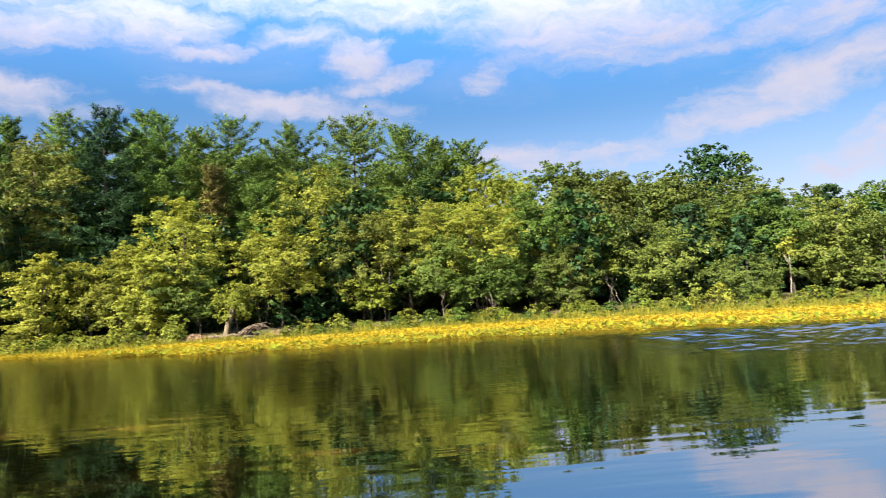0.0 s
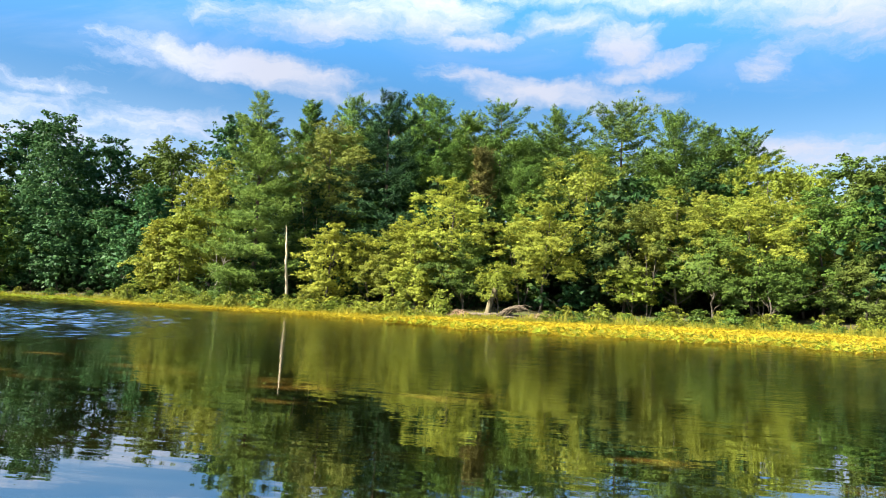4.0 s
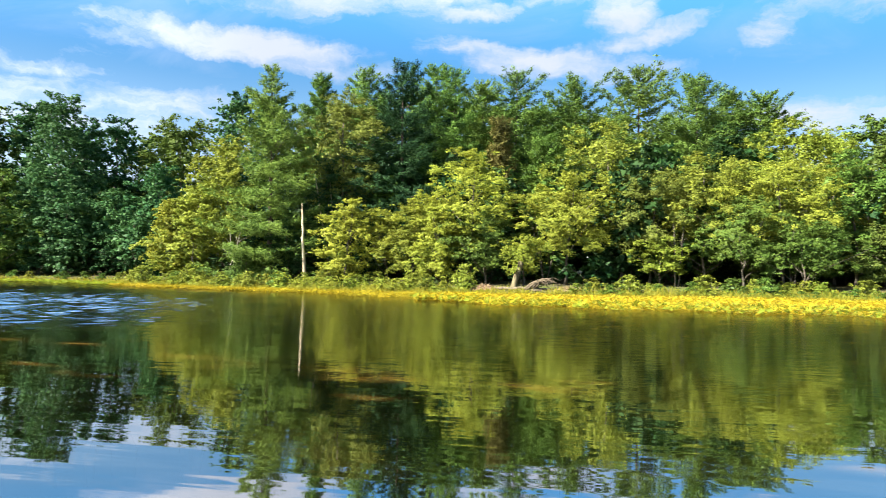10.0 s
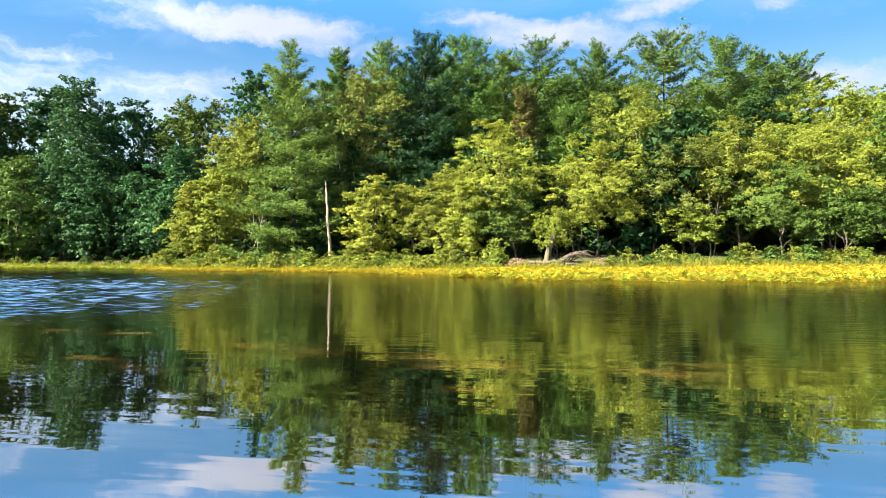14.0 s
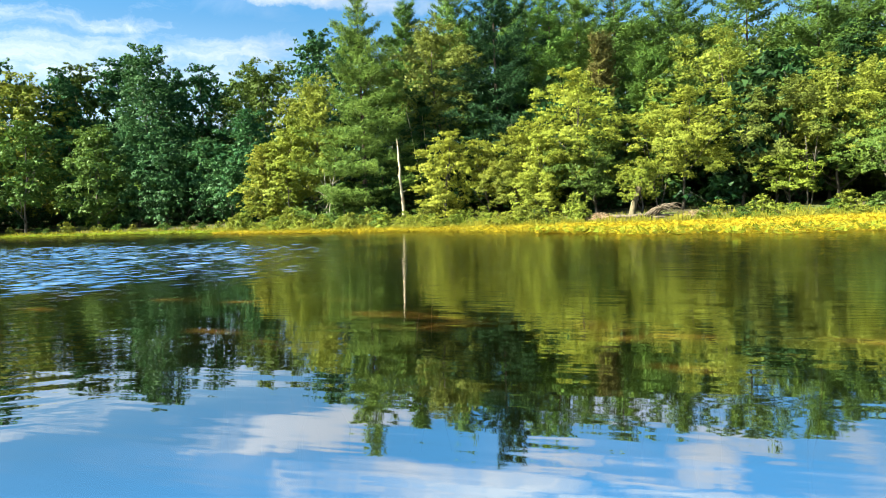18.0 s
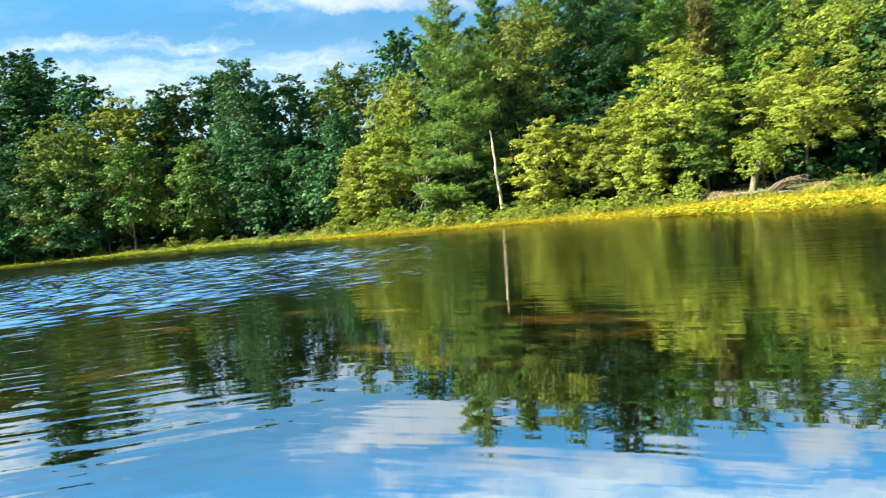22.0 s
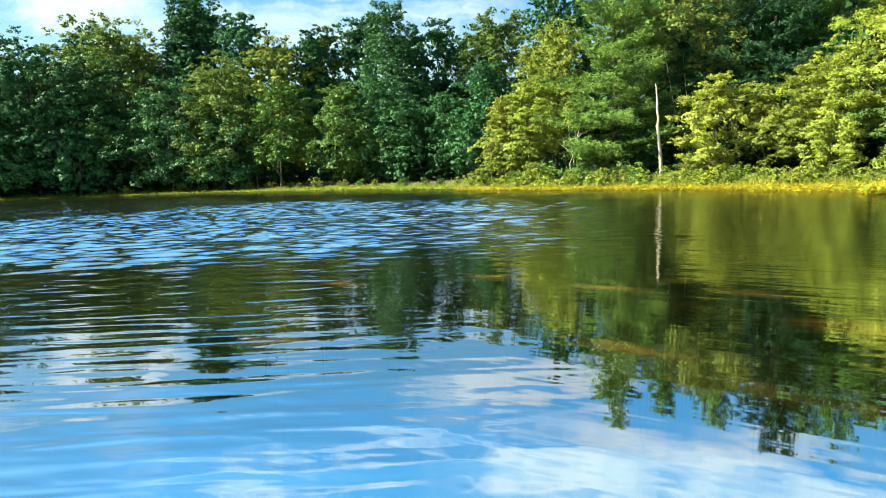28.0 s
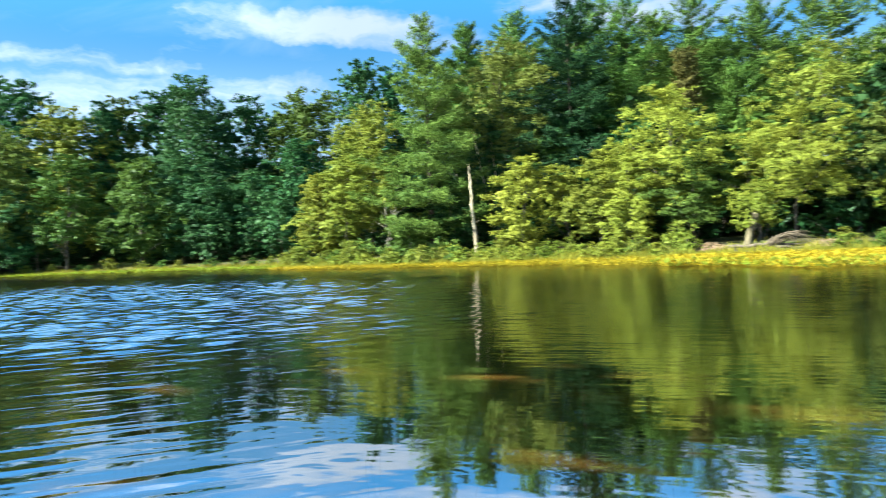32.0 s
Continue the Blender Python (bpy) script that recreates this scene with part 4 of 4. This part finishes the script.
def fallen_tree(x, y):
    """A toppled tree on the bank: log, snapped stump, torn roots and a fan of bare branches."""
    rng = rng_next()
    g = ground_z(x, y)
    t = thing("fallen_tree", x, y, g, "bleached fallen tree with torn roots and bare branches", "fallen tree")
    part("log", limb_mesh("log", rng, bent(rng, (-2.4, -0.3, 0.10), (2.0, 0.15, 0.16), 0.05, 9), np.linspace(0.12, 0.07, 9), 9), LOG_WOOD, t)
    part("log", limb_mesh("log", rng, bent(rng, (0.6, -0.7, 0.06), (3.4, -0.3, 0.12), 0.05, 7), np.linspace(0.08, 0.04, 7), 8), LOG_WOOD, t)
    for k in range(30):
        # limbs arch up from the log's torn end and hang over
        a, L = rng.uniform(0.5, 1.0), rng.uniform(1.0, 2.1)
        p = np.array([rng.uniform(-0.1, 0.7), rng.uniform(-0.35, 0.35), rng.uniform(0.02, 0.15)])
        side = rng.normal(0, 0.22)
        mid = p + np.array([0.45 * L, side * 0.5, 0.62 * a * L ** 0.7])
        tip = p + np.array([0.85 * L, side, rng.uniform(0.05, 0.6)])
        f = np.linspace(0, 1, 7)[:, None]
        arch = (1 - f) ** 2 * p + 2 * f * (1 - f) * (mid * 1.0 + np.array([0, 0, 0.25])) + f * f * tip
        part("bare_branch", limb_mesh("bare_branch", rng, arch + rng.normal(0, 0.015, (7, 3)), np.linspace(0.034, 0.010, 7), 5), LOG_WOOD, t)
    s = thing("leaning_stump", x - 0.55, y + 0.35, g - 0.05, "pale leaning broken trunk beside the fallen tree", "stump")
    part("trunk", limb_mesh("trunk", rng, [(-0.28 + 0.5 * f ** 1.4, 0.12 * f + 0.03 * math.sin(9 * f), -0.1 + 2.0 * f) for f in np.linspace(0, 1, 8)], (0.30, 0.235, 0.20, 0.185, 0.18, 0.178, 0.175, 0.17), 11), STUMP_BARK, s)
    for k in range(5):
        a = 1.25 * k
        part("root", limb_mesh("root", rng, bent(rng, (-0.1, 0, 0.15), (math.cos(a) * 0.7 - 0.1, math.sin(a) * 0.5, -0.02), 0.04, 4), (0.10, 0.07, 0.05, 0.02), 6), STUMP_BARK, s)
    for dx, dy, rr, hh in ((-2.5, -0.3, 0.95, 0.42), (2.9, -0.2, 1.15, 0.36)):
        b = thing("brush_pile", x + dx, y + dy, ground_z(x + dx, y + dy), "heap of dry pinkish brown brush on the bank", "brush pile", "brush heaps by the fallen tree")
        m = 1100
        ang, rad, h = rng.uniform(0, 6.28, m), rr * np.sqrt(rng.random(m)), rng.random(m)
        c = np.stack([np.cos(ang) * rad, np.sin(ang) * rad * 0.7, hh * h * (1 - (rad / rr) ** 2) + 0.04], axis=1)
        ln = rng.uniform(0.08, 0.30, m)
        part("brush", quads("brush", leaves(rng, c, rng.normal(0, 1, (m, 3)) + np.array([0, -0.4, 0.6]), rng.normal(0, 1, (m, 3)) * np.array([1, 0.6, 0.35]), ln, ln * 0.16)), LEAF["dry"], b)
        for k in range(7):
            a = rng.uniform(0.3, 2.8)
            part("dry_stick", limb_mesh("dry_stick", rng, bent(rng, (rng.uniform(-.4, .4), 0, 0.05), (math.cos(a) * rr, rng.normal(0, .2), math.sin(a) * hh * 1.2), 0.04, 4), np.linspace(0.022, 0.007, 4), 5), LOG_WOOD, b)


dead_trunk(-31.4, 48.7, 6.15, (-0.26, -0.1), "bleached bare dead trunk standing among the shrubs")
dead_trunk(-32.0, 53.9, 9.2, (-1.5, -0.3), "thin bare grey pole leaning in front of the dark pines", 0.55)
dead_trunk(-31.6, 54.2, 8.8, (-0.7, -0.2), "thin bare grey pole leaning beside another", 0.45)
pale_stems(-40.2, 51.6, 5.4, 2, 0.35, "two thin whitish birch trunks above the shrubs")
pale_stems(-43.5, 51.0, 4.4, 1, 0.3, "thin dark-barked leaning trunk at the bank", BARK)
pale_stems(13.3, 57.0, 3.3, 5, 0.8, "cluster of thin white birch trunks at the wood's edge", thick=0.6, apart=1.0)
pale_stems(-8.9, 57.6, 6.2, 2, 0.5, "thin pale trunks in the shaded wood", BARK)
pale_stems(-4.6, 54.0, 5.2, 2, 0.9, "thin grey trunks in the shaded wood", BARK)
pale_stems(-13.8, 53.4, 5.2, 3, 0.9, "thin grey trunks behind the fallen tree", BARK)
pale_stems(3.0, 56.0, 5.6, 2, 0.8, "thin grey trunks behind the lily bed", BARK)
pale_stems(9.0, 58.5, 5.2, 2, 0.8, "thin pale trunks at the wood's edge", BARK)
pale_stems(24.6, 50.6, 3.8, 1, 0.25, "single pale trunk at the wood's edge")
pale_stems(-83.7, 51.0, 8.5, 2, 0.6, "pale forked trunk in the shaded cove")
pale_stems(-21.0, 51.2, 4.6, 3, 0.8, "thin stems of young trees on the bank", BARK)
fallen_tree(-13.3, 45.0)


# ---------------------------------------------------------------- shrubs and the dark wood behind
def shrub_proto(tone, r, h, size, label, name="shrub", category="shrub", group="shrubs along the bank", stems=5):
    rng = rng_next()
    s = thing(name, 0, -300, -2, label, category, group)
    me, cen = crown_mesh(rng, r, 0.05, h, size, "round", (0, 0), 1.0 if size < 0.3 else 0.7)
    for k in range(stems):
        c = cen[rng.integers(len(cen))]
        part("stem", limb_mesh("stem", rng, bent(rng, (rng.normal(0, 0.08), rng.normal(0, 0.08), -0.1), c, 0.04, 4), np.linspace(0.025, 0.008, 4) * max(1, h * 0.5), 5), BARK, s)
    part("foliage", me, LEAF[tone], s)
    return s


def place(proto, x, y, scale, used, sink=0.05):
    m = pose(x, y, ground_z(x, y) - sink, 0, 0, random.uniform(0, 360)) @ Matrix.Diagonal((scale, scale, scale * random.uniform(0.85, 1.15), 1))
    if proto.name not in used:
        used.add(proto.name)
        proto.matrix_basis = m
        return proto
    return copy_thing(proto, m)


used = set()
SHRUBS = [shrub_proto(t, r, h, 0.13, lab) for t, r, h, lab in (
    ("shrub", 1.1, 1.25, "bright green rounded shrub on the bank"), ("light", 1.2, 1.5, "leafy green shrub on the bank"),
    ("yellow", 0.9, 1.0, "low yellow-green shrub at the water's edge"), ("yellow", 1.4, 1.1, "spreading yellow-green shrub on the bank"),
    ("mid", 1.0, 1.3, "mid green shrub at the wood's edge"))]
x = -47.0
while x < 36:
    by = interp(x, BANK_X, BANK_Y)
    thick = 1.0 if x < -17 else 0.72
    k = random.randrange(5) if x < -17 else random.choice((0, 1, 4, 4))
    if -18.2 < x < -10.5:
        x += 0.9
        continue
    place(SHRUBS[k], x, by + (random.uniform(0.9, 2.0) if x < -12 else random.uniform(2.2, 4.0)), thick * random.uniform(0.6, 1.05), used)
    if random.random() < 0.75:
        place(SHRUBS[random.randrange(5)], x + 0.5, by + (random.uniform(3.2, 5.5) if x < -12 else random.uniform(6, 8)), thick * random.uniform(0.7, 1.2), used)
    x += random.uniform(0.75, 1.25) if x < -12 else random.uniform(1.2, 2.1)
x = -17.8
while x < 30:
    by = interp(x, BANK_X, BANK_Y)
    if not -16.6 < x < -10.2:
        place(SHRUBS[random.choice((0, 0, 1, 2, 4))], x, by + random.uniform(0.8, 1.6), random.uniform(0.34, 0.58), used)
        if random.random() < 0.6:
            place(SHRUBS[random.choice((0, 1, 1, 4, 4))], x + 0.3, by + random.uniform(2.2, 4.5), random.uniform(0.55, 1.15), used)
    x += random.uniform(0.55, 0.95)
x = -114.0
while x < -47:
    place(SHRUBS[random.choice((1, 4))], x, interp(x, BANK_X, BANK_Y) + random.uniform(1.4, 3.0), random.uniform(0.45, 0.95), used)
    x += random.uniform(1.6, 3.0)

# dark leaves here and in WOOD put the wood's inner shade into their colour
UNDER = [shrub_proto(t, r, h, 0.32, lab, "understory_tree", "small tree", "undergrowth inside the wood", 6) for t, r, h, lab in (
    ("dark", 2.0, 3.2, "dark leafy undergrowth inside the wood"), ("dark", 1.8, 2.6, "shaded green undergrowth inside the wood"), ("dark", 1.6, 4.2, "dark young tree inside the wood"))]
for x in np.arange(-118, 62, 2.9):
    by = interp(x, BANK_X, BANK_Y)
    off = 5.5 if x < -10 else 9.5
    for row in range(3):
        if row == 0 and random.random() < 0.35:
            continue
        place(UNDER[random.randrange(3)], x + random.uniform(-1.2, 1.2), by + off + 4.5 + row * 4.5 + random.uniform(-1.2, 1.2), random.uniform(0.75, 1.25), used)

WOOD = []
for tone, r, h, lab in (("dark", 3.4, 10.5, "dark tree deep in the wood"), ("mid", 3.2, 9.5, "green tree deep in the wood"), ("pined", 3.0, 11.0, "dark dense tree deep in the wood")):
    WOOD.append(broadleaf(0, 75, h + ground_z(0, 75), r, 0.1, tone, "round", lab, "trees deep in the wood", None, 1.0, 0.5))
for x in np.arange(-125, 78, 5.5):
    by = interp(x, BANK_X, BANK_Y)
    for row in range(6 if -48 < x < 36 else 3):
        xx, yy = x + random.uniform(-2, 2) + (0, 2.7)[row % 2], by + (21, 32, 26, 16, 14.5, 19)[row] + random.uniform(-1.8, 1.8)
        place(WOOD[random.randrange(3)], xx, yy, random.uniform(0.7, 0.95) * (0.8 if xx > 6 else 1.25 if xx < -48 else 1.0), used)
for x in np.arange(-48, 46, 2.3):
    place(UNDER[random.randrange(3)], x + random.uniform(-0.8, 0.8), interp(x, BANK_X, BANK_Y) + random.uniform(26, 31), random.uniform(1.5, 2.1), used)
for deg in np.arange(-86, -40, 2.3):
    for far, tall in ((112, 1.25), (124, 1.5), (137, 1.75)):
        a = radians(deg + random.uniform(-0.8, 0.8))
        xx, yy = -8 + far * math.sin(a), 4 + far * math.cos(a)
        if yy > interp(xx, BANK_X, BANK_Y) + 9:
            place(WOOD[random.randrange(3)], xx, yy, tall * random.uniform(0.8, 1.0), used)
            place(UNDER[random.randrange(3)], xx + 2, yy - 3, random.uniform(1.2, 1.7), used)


# ---------------------------------------------------------------- grass, lily bed, water weed
def lily_pads(rng, n, x0, x1, near=0.0, far=1.0):
    """Middles and sizes of pads spread between the front of the bed and the bank."""
    x = rng.uniform(x0, x1, n)
    f0, b0 = np.interp(x, LILY_X, LILY_Y), np.interp(x, BANK_X, BANK_Y)
    wob = 0.55 * np.sin(x * 1.3) + 0.4 * np.sin(x * 3.7 + 1)
    f0 = f0 + np.where(b0 - f0 > 3, wob, 0.1 * wob)
    f = near + (far - near) * rng.random(n)
    y = f0 + (b0 + 1.4 - f0) * f
    return x, y, f


def pad_mesh(name, rng, c, size, tiltdir, tilt, seg=5):
    """Loose heart-shaped pads, cupped and tilted."""
    verts, faces = [], []
    ang = np.linspace(0.30, 2 * math.pi - 0.30, seg)
    for i in range(len(c)):
        rr = size[i] * (1 + 0.12 * np.cos(ang))
        px, py = np.cos(ang) * rr, np.sin(ang) * rr * 0.82
        cz, sz = math.cos(tiltdir[i]), math.sin(tiltdir[i])
        k = len(verts)
        h = np.hypot(px, py)
        pz = 0.22 * h + px * math.tan(tilt[i])
        verts.append((c[i][0], c[i][1], c[i][2]))
        verts.extend((c[i][0] + px[j] * cz - py[j] * sz, c[i][1] + px[j] * sz + py[j] * cz, max(0.012, c[i][2] + pz[j])) for j in range(seg))
        faces.extend((k, k + 1 + j, k + 2 + j) for j in range(seg - 1))
    return mesh_from(name, verts, faces)


def build_lilies():
    rng = rng_next()
    for x0, x1, n, size, lab in ((-17, 8, 20000, 0.088, "dense"), (8, 42, 15500, 0.108, "dense"), (-46, -15, 7000, 0.10, "thin"), (-114, -46, 4400, 0.2, "thin")):
        x, y, f = lily_pads(rng, n, x0, x1)
        lift = np.where(rng.random(n) < 0.75, rng.uniform(0.05, 0.22, n), 0.02) * np.interp(x, (-46, -17, 4, 14), (0.6, 1.0, 1.0, 0.55))
        c = np.stack([x, y, lift], axis=1)
        me = pad_mesh("lily_bed", rng, c, size * rng.uniform(0.6, 1.3, n), rng.uniform(0, 6.28, n), np.minimum(np.abs(rng.normal(0, 0.3, n)), 0.7))
        me.materials.append(LEAF["lily" if lab == "dense" else "lily_mid" if x0 > -50 else "lily_green"])
        tagged(new("lily_bed", me), "dense bed of yellow pond lily leaves on the water" if lab == "dense" else "thin fringe of yellow lily leaves along the bank", "water lilies", kind="stuff")
        if lab == "dense":
            x, y, f = lily_pads(rng, n // 16, x0, x1, 0.0, 0.22)
            c = np.stack([x, y, rng.uniform(0.03, 0.26, len(x))], axis=1)
            me = pad_mesh("green_lily_bed", rng, c, 0.13 * rng.uniform(0.7, 1.2, len(x)), rng.uniform(0, 6.28, len(x)), np.minimum(np.abs(rng.normal(0, 0.45, len(x))), 0.9))
            me.materials.append(LEAF["lily_green"])
            tagged(new("green_lily_bed", me), "greener lily leaves along the front of the bed", "water lilies", kind="stuff")
    # single pads along the open edge
    protos = [pad_mesh("lily_pad", rng, [(0, 0, 0.04)], [0.12], [0.0], [t]) for t in (0.1, 0.35, 0.6, 0.8)]
    for me in protos:
        me.materials.append(LEAF["lily_green"])
    edge = thing("lily_edge", -10, 31, 0, "single lily leaves floating along the open edge of the bed", "water lilies")
    for k in range(280):
        xx = random.uniform(-15, 17)
        yy = float(np.interp(xx, LILY_X, LILY_Y)) + 0.55 * math.sin(xx * 1.3) + 0.4 * math.sin(xx * 3.7 + 1) - random.uniform(-0.25, 0.3)
        ob = part("lily_pad", protos[k % 4], None, edge)
        ob.matrix_basis = pose(xx + 10, yy - 31, random.uniform(0.0, 0.14), 0, 0, random.uniform(0, 360)) @ Matrix.Scale(random.uniform(0.7, 1.25), 4)


def build_grass():
    rng = rng_next()
    for x0, x1, n, lab in ((-50, -12, 16000, 1.0), (-12, 40, 22000, 1.2), (-114, -50, 9000, 0.9)):
        x = rng.uniform(x0, x1, n)
        by = np.interp(x, BANK_X, BANK_Y)
        d = rng.gamma(1.6, 1.2, n) - 0.7 if lab != 1.2 else rng.gamma(1.6, 1.3, n) - 0.8
        y = by + d
        z = np.array([max(ground_z(a, b), -0.05) for a, b in zip(x, y)])
        h = rng.uniform(0.10, 0.42, n) * (0.7 + 0.3 * np.sin(x * 0.9) * np.sin(x * 2.3 + 1)) * lab
        lean = rng.normal(0, 0.22, (n, 2)) * h[:, None]
        wd = rng.uniform(0.012, 0.03, n)
        a = rng.uniform(0, math.pi, n)
        sx, sy = np.cos(a) * wd, np.sin(a) * wd
        p0 = np.stack([x - sx, y - sy, z - 0.03], 1)
        p1 = np.stack([x + sx, y + sy, z - 0.03], 1)
        p2 = np.stack([x + sx * 0.5 + lean[:, 0], y + sy * 0.5 + lean[:, 1], z + h], 1)
        p3 = np.stack([x - sx * 0.5 + lean[:, 0], y - sy * 0.5 + lean[:, 1], z + h * 0.96], 1)
        me = quads("grass", np.stack([p0, p1, p2, p3], 1))
        me.materials.append(LEAF["grass"])
        tagged(new("grass", me), "yellow-green grass and sedge fringe along the bank", "grass", kind="stuff")


def weed_bed(x, y, rx, ry):
    """A feathery mat of weed lying close under the surface, dense in the middle and frayed at its rim."""
    rng = rng_next()
    n = int(170 * min(1.0, rx * ry / 0.4) + 40)
    a, q = rng.uniform(0, 6.28, n), np.abs(rng.normal(0, 0.5, n))
    edge = 1 + 0.3 * np.sin(3 * a + x) + 0.2 * np.sin(5 * a + y)
    px, py = np.cos(a) * q * rx * edge, np.sin(a) * q * ry * edge
    keep = np.sin(px * 4.0 + y) * np.sin(py * 7.0 + px * 2.0 + x) + rng.normal(0, 0.35, n) > -0.35
    px, py = px[keep], py[keep]
    n = len(px)
    c = np.stack([px + 0.4 * py, py, rng.uniform(-0.06, -0.02, n)], 1)
    ln = rng.uniform(0.03, 0.08, n)
    me = quads("fronds", leaves(rng, c, rng.normal(0, 0.012, (n, 3)) + np.array([0, 0, 1]), rng.normal(0, 1, (n, 3)) * np.array([1, 1, 0.0]), ln, ln * 0.4, 0.0))
    w = thing("water_weed", x, y, 0, "rusty brown water weed just under the surface", "water weed", "weed clumps in the shallows")
    part("fronds", me, WEED, w)
    for k in range(3):
        b = np.array([rng.normal(0, rx * 0.3), rng.normal(0, ry * 0.3), 0])
        z0 = ground_z(x + b[0], y + b[1])
        part("stem", limb_mesh("stem", rng, bent(rng, b + np.array([0, 0, z0 - 0.05]), b + np.array([rng.normal(0, 0.1), 0, -0.01]), 0.05, 5), np.linspace(0.012, 0.006, 5), 5), WEED, w)


WEED = leaf_material("weed_rusty", (0.026, 0.015, 0.003), (0.068, 0.034, 0.006), 0.9, 0.05)
build_lilies()
build_grass()
for wx, wy, wrx, wry in WEEDS:
    weed_bed(wx, wy, wrx, wry)
